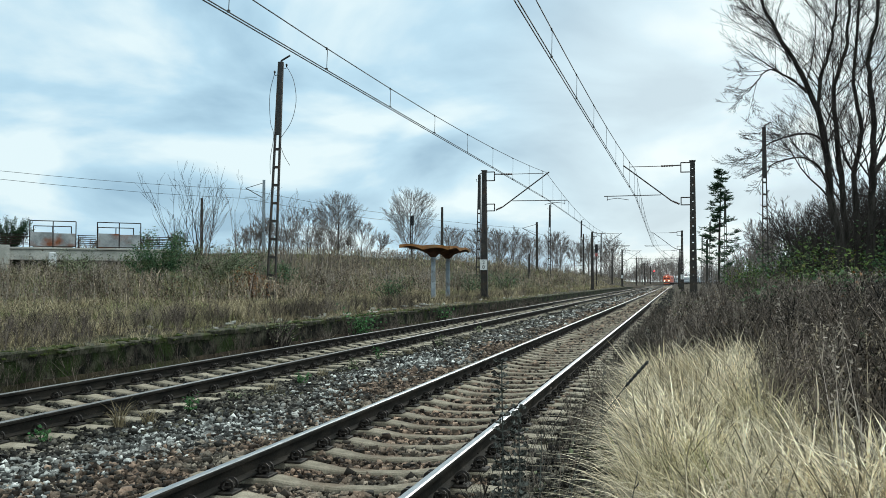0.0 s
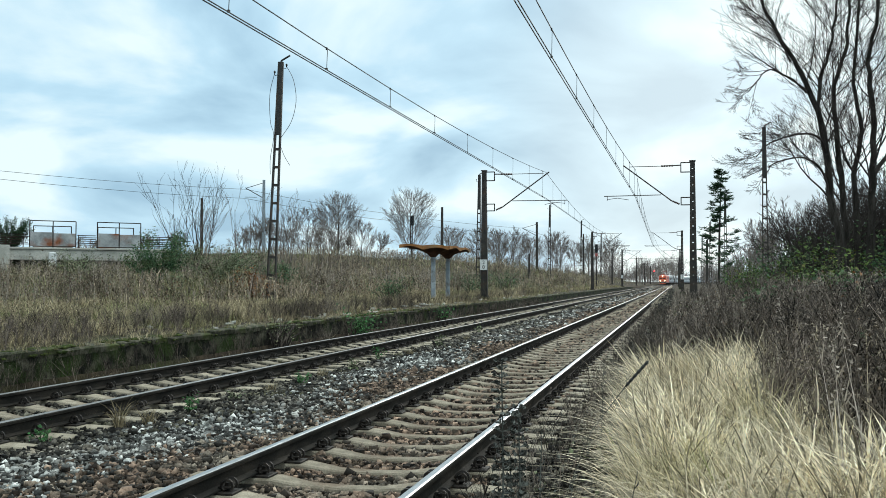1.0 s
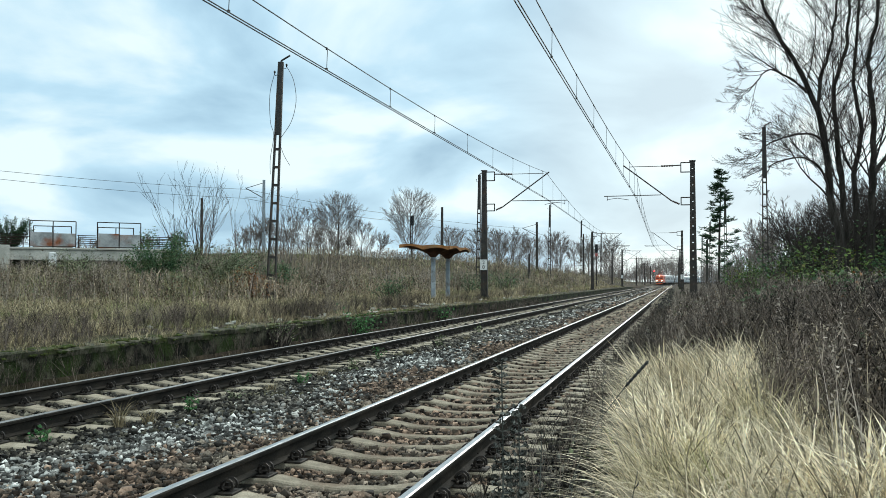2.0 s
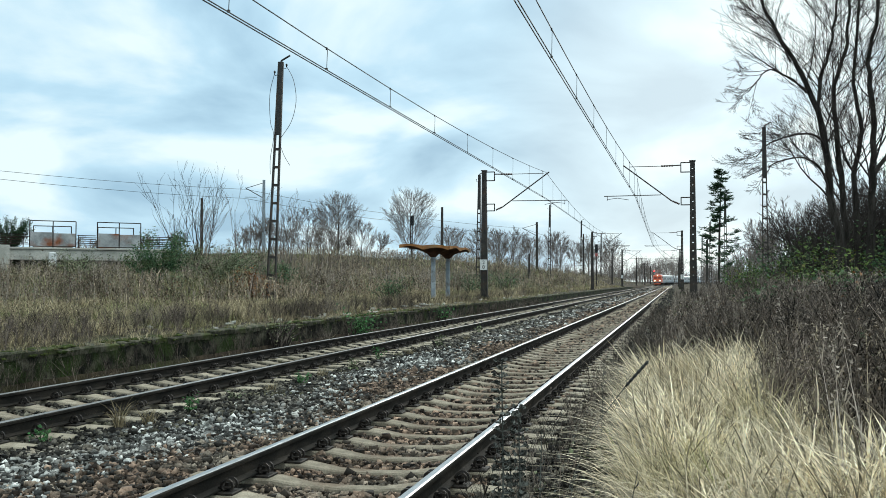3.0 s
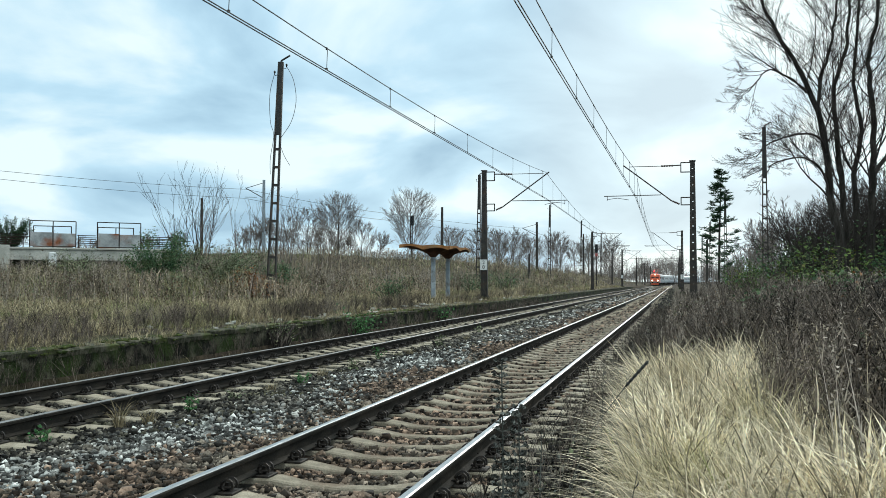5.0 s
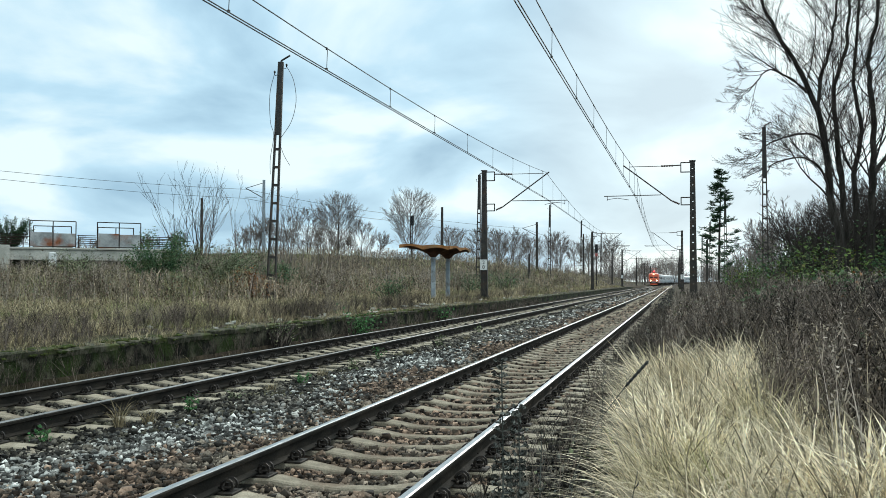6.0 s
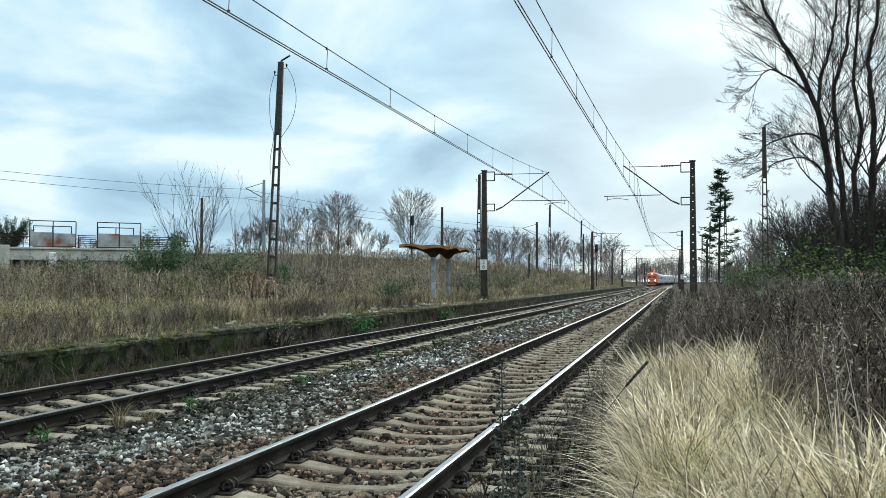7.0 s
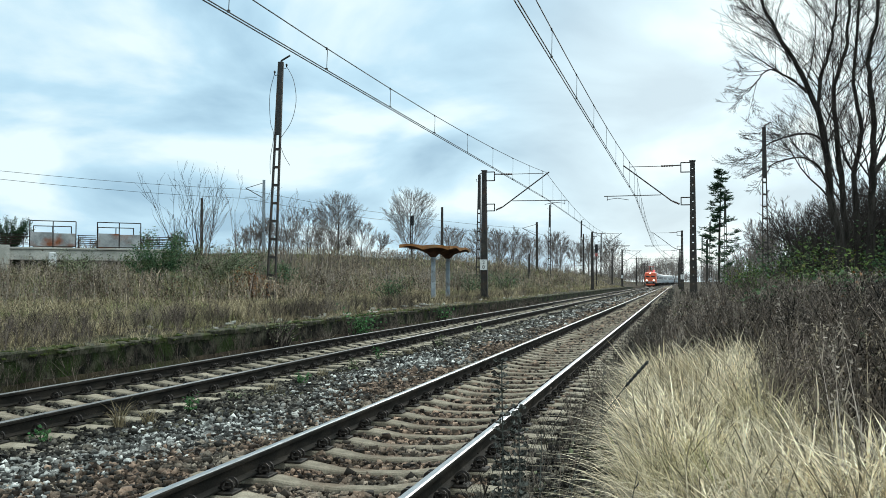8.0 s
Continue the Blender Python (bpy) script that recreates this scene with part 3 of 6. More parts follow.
M["dark_glass"] = mat("dark_glass", (0.015, 0.018, 0.02), (0.03, 0.035, 0.04), 1.0, 0.12, 0.0, 20)
M["bogie"] = mat("bogie", (0.02, 0.019, 0.018), (0.045, 0.04, 0.035), 3, 0.8, 0.2, 30)
M["headlight"] = mat("headlight", (0.9, 0.8, 0.6), (0.9, 0.8, 0.6), 1, 0.3, 0.0, emit=(1.0, 0.74, 0.42, 7.0))
M["panto_red"] = mat("panto_red", (0.5, 0.05, 0.03), (0.6, 0.07, 0.04), 3, 0.5, 0.0)


def section(y, w, top, dx=0.0, low=0.95, roof=0.45):
    """One cross-section of a vehicle body."""
    return [(-w, y, low), (w, y, low), (w * 1.0, y, top - roof - 0.15), (w * 0.93, y, top - roof * 0.55), (w * 0.62, y, top - 0.08), (0, y, top),
            (-w * 0.62, y, top - 0.08), (-w * 0.93, y, top - roof * 0.55), (-w, y, top - roof - 0.15)]


def wheel_mesh():
    b = Buf()
    b.tube([(-0.07, 0, 0), (-0.04, 0, 0), (0.0, 0, 0), (0.06, 0, 0)], [0.53, 0.56, 0.50, 0.49], 18)
    b.tube([(0.06, 0, 0), (0.10, 0, 0)], [0.14, 0.11], 10)
    return b.mesh("wheel", M["bogie"])


WHEEL = wheel_mesh()


def bogie(t, yc, half, name="bogie"):
    b = Buf()
    for s in (-1, 1):
        b.box(s * 1.02 - 0.06, s * 1.02 + 0.06, yc - half - 0.6, yc + half + 0.6, 0.42, 0.78, chamfer=0.02)
        for e in (-1, 1):
            b.box(s * 1.1 - 0.06, s * 1.1 + 0.06, yc + e * half - 0.22, yc + e * half + 0.22, 0.3, 0.74, chamfer=0.03)
    b.box(-1.0, 1.0, yc - 0.3, yc + 0.3, 0.45, 0.85)
    bg = part(name, b, M["bogie"], t)
    for e in (-1, 1):
        for s in (-1, 1):
            w = part("wheel", WHEEL, None, bg)
            w.matrix_local = pose(s * 0.76, yc + e * half, 0.50, 0, 0, 0 if s > 0 else 180)
    return bg


def make_locomotive():
    """Front towards -y, its origin on the track under its front end."""
    t = thing("locomotive", Matrix.Identity(4), "orange-red electric locomotive with lit headlamps on the far track", "locomotive")
    b = Buf()
    L = 15.9
    b.loft([section(0.55, 1.32, 3.55, low=1.0), section(0.62, 1.42, 3.75), section(1.3, 1.5, 3.92), section(L - 1.3, 1.5, 3.92), section(L - 0.62, 1.42, 3.75), section(L - 0.55, 1.32, 3.55, low=1.0)])
    part("body", b, M["loco_orange"], t, "orange-red painted steel body")
    b = Buf()
    b.box(-1.42, 1.42, 0.45, 0.62, 0.95, 1.35, chamfer=0.03)
    b.box(-1.45, 1.45, 0.6, L - 0.6, 0.8, 1.1)
    part("underframe", b, M["loco_grey"], t)
    b = Buf()
    b.box(-1.15, 1.15, 0.55, 0.7, 0.28, 0.7, chamfer=0.04)
    part("snow_plough", b, M["loco_orange"], t)
    for s in (-1, 1):
        b = Buf()
        b.loft([[(s * 0.66 - 0.52, 0.53 - 0.0, 2.45), (s * 0.66 + 0.52, 0.53, 2.45), (s * 0.66 + 0.46, 0.57, 3.15), (s * 0.66 - 0.46, 0.57, 3.15)],
                [(s * 0.66 - 0.52, 0.75, 2.45), (s * 0.66 + 0.52, 0.75, 2.45), (s * 0.66 + 0.46, 0.75, 3.15), (s * 0.66 - 0.46, 0.75, 3.15)]])
        part("windscreen", b, M["dark_glass"], t, "dark cab windscreen")
        b = Buf()
        b.tube([(s * 0.92, 0.50, 1.62), (s * 0.92, 0.62, 1.62)], [0.23, 0.25], 16)
        rim = part("headlamp", b, M["loco_grey"], t)
        b = Buf()
        b.tube([(s * 0.92, 0.44, 1.62), (s * 0.92, 0.499, 1.62)], [0.12, 0.2], 16)
        part("headlamp_lens", b, M["headlight"], rim, "bright warm lit headlamp")
        b = Buf()
        b.tube([(s * 0.875, 0.0, 1.06), (s * 0.875, 0.06, 1.06), (s * 0.875, 0.07, 1.06), (s * 0.875, 0.5, 1.06)], [0.22, 0.23, 0.08, 0.1], 14)
        part("buffer", b, M["bogie"], t)
    b = Buf()
    b.tube([(0, 0.6, 3.5), (0, 1.0, 3.5)], [0.2, 0.22], 14)
    rim = part("top_lamp", b, M["loco_grey"], t)
    b = Buf()
    b.tube([(0, 0.53, 3.5), (0, 0.599, 3.5)], [0.13, 0.18], 14)
    part("top_lamp_lens", b, M["headlight"], rim, "bright lit top headlamp")
    b = Buf()
    b.box(-1.0, 1.0, 3.2, L - 3.2, 3.86, 4.05, chamfer=0.05)
    part("roof_equipment", b, M["loco_grey"], t)
    for yc, up in ((3.4, False), (L - 3.4, True)):
        b = Buf()
        z = 5.5 if up else 4.35
        for s in (-1, 1):
            b.tube([(s * 0.6, yc - 0.5, 4.05), (s * 0.55, yc + 0.9, (4.05 + z) / 2), (s * 0.5, yc, z)], 0.03, 5)
        b.tube([(-0.95, yc, z - 0.12), (-0.7, yc, z), (0.7, yc, z), (0.95, yc, z - 0.12)], 0.035, 5)
        b.bar((-0.8, yc - 0.6, 4.08), (0.8, yc - 0.6, 4.08), 0.12)
        part("pantograph", b, M["panto_red"], t, "red tubular pantograph")
    for k in range(4):
        for s in (-1, 1):
            b = Buf()
            b.box(s * 1.505 - 0.01, s * 1.505 + 0.01, 3.6 + k * 2.3, 4.7 + k * 2.3, 2.5, 3.05)
            part("side_window", b, M["dark_glass"], t)
    bogie(t, 3.7, 1.5)
    bogie(t, L - 3.7, 1.5)
    return t


def make_coach():
    t = thing("passenger_coach", Matrix.Identity(4), "long white and grey passenger coach behind the locomotive", "railway coach", group="coaches of the train")
    L = 26.2
    b = Buf()
    b.loft([section(0.25, 1.40, 4.0, low=1.0), section(0.4, 1.42, 4.05), section(L - 0.4, 1.42, 4.05), section(L - 0.25, 1.40, 4.0, low=1.0)])
    b.mi = [0] * len(b.f)
    n = 9
    for i in range(3):
        for j in (2, 3, 4, 5, 6, 7):
            b.mi[i * n + j] = 1
    part("body", b, [M["coach_white"], M["coach_roof"]], t)
    for s in (-1, 1):
        b = Buf()
        b.box(s * 1.425 - 0.008, s * 1.425 + 0.008, 0.5, L - 0.5, 1.02, 1.75)
        part("lower_stripe", b, M["coach_grey"], t, "blue-grey lower stripe")
        for k in range(11):
            b = Buf()
            b.box(s * 1.43 - 0.008, s * 1.43 + 0.008, 2.5 + k * 1.95, 3.8 + k * 1.95, 2.05, 2.95)
            part("window", b, M["dark_glass"], t)
        for yy in (0.9, L - 1.7):
            b = Buf()
            b.box(s * 1.432 - 0.008, s * 1.432 + 0.008, yy, yy + 0.8, 1.1, 3.1)
            part("door", b, M["coach_grey"], t)
    b = Buf()
    b.box(-0.6, 0.6, 0.0, 0.3, 1.1, 3.3, chamfer=0.05)
    b.box(-0.6, 0.6, L - 0.3, L, 1.1, 3.3, chamfer=0.05)
    part("gangway", b, M["bogie"], t)
    b = Buf()
    b.box(-1.2, 1.2, 7, L - 7, 0.5, 1.0)
    part("equipment_box", b, M["bogie"], t)
    bogie(t, 3.6, 1.25)
    bogie(t, L - 3.6, 1.25)
    return t


LOCO = make_locomotive()
COACHES = [make_coach()]
for _ in range(6):
    COACHES.append(copy_thing(COACHES[0], Matrix.Identity(4)))


def on_track(y, length):
    """The pose of a vehicle whose front stands y along the far track and whose back stands length further."""
    x0, x1 = bend(y) - TRACK_GAP, bend(y + length) - TRACK_GAP
    return pose(x0, y, 0, 0, 0, -math.degrees(math.atan2(x1 - x0, length)))


TRAIN_END, TRAIN_SPEED = 266.0, 20.0     # the front's place at 8 s, metres a second


def motions():
    times = [0.5 * k for k in range(17)]
    walk(LOCO, [(t, on_track(TRAIN_END + TRAIN_SPEED * (8 - t), 15.9)) for t in times])
    for k, c in enumerate(COACHES):
        walk(c, [(t, on_track(TRAIN_END + TRAIN_SPEED * (8 - t) + 16.1 + 26.4 * k, 26.2)) for t in times])


# ---- the shelter on the platform ----
M["roof_rust"] = mat("roof_rust", (0.27, 0.12, 0.045), (0.40, 0.20, 0.08), 3, 0.85, 0.3, 40, c3=(0.20, 0.17, 0.11), spot_scale=1.2)
M["roof_under"] = mat("roof_under", (0.05, 0.025, 0.016), (0.10, 0.05, 0.03), 3, 0.9, 0.3, 40)
M["post_grey"] = mat("post_grey", (0.30, 0.34, 0.37), (0.42, 0.46, 0.49), 4, 0.7, 0.15, 50, c3=(0.22, 0.22, 0.21), spot_scale=3)
M["moss"] = mat("moss", (0.035, 0.05, 0.014), (0.085, 0.105, 0.03), 9, 0.95, 0.6, 60)


def make_shelter():
    cx, cy, gz = -8.95, 45.75, 0.34
    t = thing("platform_shelter", pose(cx, cy, gz), "rusty wavy-edged canopy shelter on two grey posts", "shelter")
    hx, hy, n = 1.2, 2.3, 24
    top, low = [], []
    for j in range(n + 1):
        for i in range(n + 1):
            u, v = 2 * i / n - 1, 2 * j / n - 1
            r = max(abs(u), abs(v))
            s = u if abs(v) >= abs(u) else v
            wave = abs(math.sin((s + 1) * math.pi * 1.05))
            bow = 1 + 0.05 * wave * (r > 0.9)
            z = 2.60 + 0.06 * wave * r ** 3 - 0.05 * u * r * r - 0.03 * (1 - r * r)
            top.append((u * hx * bow, v * hy * bow, z))
            d = min(abs(v * hy - 1.5), abs(v * hy + 1.5))
            funnel = max(0.0, 1 - math.hypot(u * hx - 0.23, d) / 1.0)
            low.append((u * hx * bow, v * hy * bow, z - 0.10 - 0.06 * (1 - wave) * r ** 3 - 0.34 * funnel ** 1.2))
    k = (n + 1) ** 2
    b = Buf()
    f, mi = [], []
    for j in range(n):
        for i in range(n):
            q = (j * (n + 1) + i, j * (n + 1) + i + 1, (j + 1) * (n + 1) + i + 1, (j + 1) * (n + 1) + i)
            f += [q, tuple(k + a for a in reversed(q))]
            mi += [0, 1]
    rim = [i for i in range(n + 1)] + [(j + 1) * (n + 1) - 1 for j in range(1, n + 1)] + [n * (n + 1) + i for i in range(n - 1, -1, -1)] + [j * (n + 1) for j in range(n - 1, 0, -1)]
    for a, c in zip(rim, rim[1:] + rim[:1]):
        f.append((a, k + a, k + c, c))
        mi.append(0)
    b.v, b.f, b.mi = top + low, f, mi
    part("canopy", b, [M["roof_rust"], M["roof_under"]], t, "rust-brown canopy with scalloped edges and dark underside")
    for s in (-1, 1):
        y = s * 1.5
        b = Buf()
        b.tube([(0.23, y, -0.3), (0.23, y, 2.25)], [0.115, 0.105], 12)
        post = part("post", b, M["post_grey"], t, "grey painted round post")
        b = Buf()
        b.tube([(0.23, y, 2.08), (0.23, y, 2.15), (0.23, y, 2.32)], [0.12, 0.2, 0.36], 14)
        part("funnel_head", b, M["roof_under"], post)
        b = Buf()
        b.tube([(0.23, y, -0.05), (0.23, y, 0.18)], [0.18, 0.16], 12)
        part("base_collar", b, M["old_concrete"], post)
    rng = np.random.default_rng(2)
    n = 260
    w = np.stack([rng.normal(0, 0.35, n).clip(-0.8, 0.8), rng.normal(0, 0.8, n).clip(-1.8, 1.8), np.full(n, 2.58)], -1)
    o = scatter("moss_tufts", stone_templates(4, 9), w, rng.uniform(0, 6, n), rng.uniform(0.02, 0.06, n), M["moss"], parent=t)
    tagged(o, "yellow-green moss on the roof", kind="stuff")


make_shelter()

# ---- the bridge on the upper line ----
M["panel_board"] = mat("panel_board", (0.30, 0.31, 0.31), (0.46, 0.47, 0.47), 1.2, 0.85, 0.2, 20, c3=(0.27, 0.10, 0.05), spot_scale=0.55)
M["rail_brown"] = mat("rail_brown", (0.022, 0.016, 0.013), (0.05, 0.032, 0.024), 3, 0.8, 0.2, 40)


def make_bridge():
    turn = math.degrees(math.atan2(7.0, 7.5))
    t = thing("bridge", pose(-60, 80, 0, 0, 0, turn), "pale concrete bridge with board guard panels and railings", "bridge")
    b = Buf()
    b.box(-22, 16, -0.3, 4.6, 3.35, 4.40, chamfer=0.04)
    b.box(-22, 16, -0.5, 4.8, 4.40, 4.58, chamfer=0.03)
    part("deck_beam", b, M["pale_concrete"], t)
    for u in (4.6, -6.0, 13.5):
        b = Buf()
        b.box(u - 0.33, u + 0.33, -0.75, -0.32, 0.5, 4.15, chamfer=0.12)
        part("pier", b, M["white_paint"], t, "whitewashed concrete pier")
    b = Buf()
    b.box(-0.6, 0.75, -0.9, 4.4, 0.5, 4.75, chamfer=0.03)
    part("abutment", b, M["pale_concrete"], t)
    b = Buf()
    b.box(-22, 16, 4.2, 4.5, 0.0, 3.4)
    part("back_wall", b, M["old_concrete"], t)
    for row, shift in ((-0.35, 0.0), (4.4, 0.9)):
        for u0 in (2.55, 8.75):
            u0 += shift
            w = 4.2 if row < 0 else 3.6
            g = Buf()
            hi = 7.15 if row < 0 else 6.9
            for u in (u0, u0 + w / 2, u0 + w):
                g.bar((u, row, 4.5), (u, row, hi), 0.085)
            g.bar((u0, row, hi), (u0 + w, row, hi), 0.085)
            g.bar((u0, row, 4.7), (u0 + w, row, 4.7), 0.085)
            fr = part("guard_frame", g, M["rail_brown"], t)
            for k in (0, 1):
                p = Buf()
                p.box(u0 + 0.06 + k * w / 2, u0 + w / 2 - 0.06 + k * w / 2, row - 0.06, row + 0.06, 4.72, 6.05 - 0.08 * k, chamfer=0.01)
                part("board", p, M["panel_board"], fr, "stained pale board with rust streaks")
        ends = ((-12, 2.4 + shift), (6.9 + shift, 8.6 + shift), (13.1 + shift, 18))
        for u0, u1 in ends:
            for z in (5.05, 5.45, 5.8):
                g = Buf()
                g.bar((u0, row, z), (u1, row, z), 0.075)
                part("handrail", g, M["rail_brown"], t)
            u = u0 + 0.1
            while u < u1:
                g = Buf()
                g.bar((u, row, 4.5), (u, row, 5.85), 0.08)
                part("railing_post", g, M["rail_brown"], t)
                u += 1.6


make_bridge()


# ---- poles, wires and signals of the upper line ----
def plain_pole(x, y, top, label, r=0.16, arm=0, material="mast_steel"):
    z0 = float(ground_z(x, y)) - 0.3
    t = thing("catenary_pole" if arm else "pole", pose(x, y, z0), label, "pole", group="poles along the upper line")
    h = top - z0
    b = Buf()
    b.tube([(0, 0, 0), (0, 0, h)], [r * 1.15, r * 0.85], 8)
    part("pole_shaft", b, M[material], t)
    if arm:
        b = Buf()
        b.tube([(-0.1, 0, h - 2.1), (-2.2, 0, h - 0.95), (-2.3, 0, h - 0.85)], 0.05, 5)
        part("raking_tube", b, M["mast_steel"], t)
        b = Buf()
        b.tube([(-0.1, 0, h - 0.35), (-2.2, 0, h - 0.9)], 0.035, 5)
        part("tie_rod", b, M["mast_steel"], t)
        b = Buf()
        b.tube([(-2.35, 0, h - 1.95), (-0.9, 0, h - 2.0)], 0.03, 5)
        part("steady_arm", b, M["mast_steel"], t)
    return t


plain_pole(-44.2, 105, 13.1, "grey catenary pole with a short arm on the upper line", 0.2, arm=1, material="galvanised")
plain_pole(-30.1, 135, 11.9, "plain dark pole on the embankment crest", 0.2)
plain_pole(-18.6, 150, 10.5, "dark catenary pole with a short arm on the embankment", 0.19, arm=1)
plain_pole(-47.4, 96, 10.3, "plain grey pole on the embankment crest", 0.17)
plain_pole(-13.9, 110, 4.4, "short dark post in the weeds of the bank", 0.13)
plain_pole(-15.2, 191, 10.6, "slim dark pole on the bank", 0.17)
plain_pole(-43.0, 130, 6.5, "small pale post on the embankment crest", 0.08, material="galvanised")
plain_pole(-10.6, 205, 8.0, "slim dark pole beside the platform line", 0.14)
plain_pole(-9.4, 300, 8.6, "slim dark pole beside the distant line", 0.14)
plain_pole(-5.2 - 4, 345, 9.0, "slim dark pole at the bend of the line", 0.15)
plain_pole(7.5, 175, 8.5, "slim dark pole beyond the weeds", 0.12)
plain_pole(6.9, 150, 7.6, "slim dark pole beyond the weeds", 0.11)


def upper_wires():
    t = thing("overhead_line", Matrix.Identity(4), "two thin wires of the upper line along the embankment", "overhead line", kind="structure")
    for pts in ([(-96, 47, 12.4), (-60, 80, 11.8), (-46.4, 105, 12.05), (-34.5, 125, 10.3), (-20.9, 150, 9.6), (-15, 215, 8.4), (-13, 300, 7.5)],
                [(-96, 47, 11.6), (-60, 80, 11.0), (-46.6, 105, 11.0), (-34.5, 125, 9.4), (-21, 150, 8.5), (-15, 215, 7.4)]):
        b = Buf()
        fine = []
        for p, q in zip(pts, pts[1:]):
            for k in range(6):
                u = k / 6
                fine.append(tuple(a + (c - a) * u - (0.5 * 4 * u * (1 - u) * 0.4 if i == 2 else 0) for i, (a, c) in enumerate(zip(p, q))))
        fine.append(pts[-1])
        b.tube(fine, 0.022, 4)
        part("line_wire", b, M["wire"], t)


upper_wires()
M["signal_black"] = M["black_paint"]
M["signal_red"] = mat("signal_red", (0.5, 0.03, 0.03), (0.6, 0.05, 0.04), 3, 0.4, 0.0, emit=(1.0, 0.06, 0.06, 9.0))
M["board_red"] = mat("board_red", (0.40, 0.10, 0.09), (0.5, 0.14, 0.12), 5, 0.5, 0.0)


def signal(x, y, top, label, lit=False, white=False, lens=0.11):
    z0 = float(ground_z(x, y)) - 0.2
    t = thing("railway_signal", pose(x, y, z0), label, "railway signal", group="signals")
    h = top - z0
    b = Buf()
    b.tube([(0, 0, 0), (0, 0, h - 0.2)], 0.08, 8)
    part("mast", b, M["mast_steel"], t)
    b = Buf()
    b.box(-0.24, 0.24, -0.16, 0.06, h - 1.3, h, chamfer=0.05)
    head = part("signal_head", b, M["signal_black"], t, "black signal head")
    for k in range(3):
        b = Buf()
        c = (0, -0.16, h - 0.25 - 0.4 * k)
        b.tube([c, (0, -0.34, c[2] + 0.02)], [0.13, 0.14], 10, caps=False)
        part("hood", b, M["signal_black"], head)
        b = Buf()
        b.tube([(0, -0.165, c[2]), (0, -0.18, c[2])], [lens, lens * 0.9] if lit and k == 0 else [0.11, 0.10], 10)
        part("lamp", b, M["signal_red"] if lit and k == 0 else M["dark_glass"], head, "lit red signal lamp" if lit and k == 0 else "")
    if white:
        b = Buf()
        b.box(-0.2, 0.2, -0.12, -0.09, h - 1.9, h - 1.4)
        part("board", b, M["board_red"], t, "red and white signal board")
    return t


signal(-31.8, 125, 10.05, "black three-lamp signal on a slim mast above the embankment")
signal(-9.95, 156, 7.2, "signal with a red board beside the platform line", white=True)
signal(-6.7, 420, 6.0, "distant signal showing a bright red lamp", lit=True, lens=0.24)


# ---- plants ----
M["bark"] = mat("bark", (0.022, 0.019, 0.016), (0.05, 0.044, 0.038), 8, 0.95, 0.7, 50, stretch=(1, 1, 0.25), relief=0.03)
M["twig"] = mat("twig", (0.03, 0.025, 0.022), (0.06, 0.05, 0.045), 5, 0.9, 0.0, 40)
# twigs of the distance: paler than near ones, the haze is in their colour
M["hazed_twig"] = mat("hazed_twig", (0.13, 0.11, 0.10), (0.24, 0.205, 0.18), 2, 0.95, 0.0, 20)
M["shrub_twig"] = mat("shrub_twig", (0.045, 0.035, 0.028), (0.10, 0.078, 0.06), 4, 0.95, 0.0, 40)
# crowns behind the embankment, also lightened to stand for haze
M["half_hazed_twig"] = mat("half_hazed_twig", (0.15, 0.133, 0.125), (0.27, 0.24, 0.22), 2, 0.95, 0.0, 20)
M["leaf_bright"] = mat("leaf_bright", (0.05, 0.14, 0.05), (0.10, 0.21, 0.08), 6, 0.7, 0.0, 30, island=0.5, translucent=0.3)
M["straw"] = mat("straw", (0.25, 0.21, 0.13), (0.48, 0.41, 0.27), 1.2, 0.85, 0.0, 20, island=0.75, c3=(0.17, 0.20, 0.075), spot_scale=0.5, translucent=0.3)
M["leaf_rust"] = mat("leaf_rust", (0.20, 0.085, 0.035), (0.36, 0.18, 0.08), 1.0, 0.9, 0.0, 30, island=0.6, translucent=0.2)
M["leaf_bramble"] = mat("leaf_bramble", (0.045, 0.085, 0.022), (0.11, 0.155, 0.045), 3, 0.7, 0.0, 30, island=0.7, c3=(0.17, 0.155, 0.055), translucent=0.3)
M["needle"] = mat("needle", (0.030, 0.062, 0.036), (0.075, 0.125, 0.065), 3, 0.8, 0.0, 30, island=0.5, translucent=0.3)
M["leaf_green"] = mat("leaf_green", (0.045, 0.10, 0.05), (0.11, 0.175, 0.085), 3, 0.75, 0.0, 30, island=0.6, c3=(0.14, 0.15, 0.07), translucent=0.25)
M["green_blade"] = mat("green_blade", (0.20, 0.23, 0.07), (0.36, 0.35, 0.13), 2, 0.75, 0.0, 30, island=0.4, translucent=0.3)
M["leaf_brown"] = mat("leaf_brown", (0.12, 0.085, 0.06), (0.27, 0.20, 0.14), 0.6, 0.9, 0.0, 30, island=0.7, c3=(0.22, 0.13, 0.075), spot_scale=0.3)
M["leaf_grey"] = mat("leaf_grey", (0.12, 0.15, 0.08), (0.23, 0.25, 0.15), 3, 0.8, 0.0, 30, island=0.5, c3=(0.10, 0.075, 0.045))
M["dry_grass"] = mat("dry_grass", (0.44, 0.37, 0.25), (0.80, 0.71, 0.54), 1.6, 0.7, 0.0, 30, island=0.8, c3=(0.50, 0.44, 0.27), spot_scale=0.9, translucent=0.25)
M["bank_grass"] = mat("bank_grass", (0.20, 0.165, 0.10), (0.43, 0.36, 0.235), 0.9, 0.9, 0.0, 20, island=0.7, c3=(0.16, 0.19, 0.065), spot_scale=0.35, translucent=0.3)
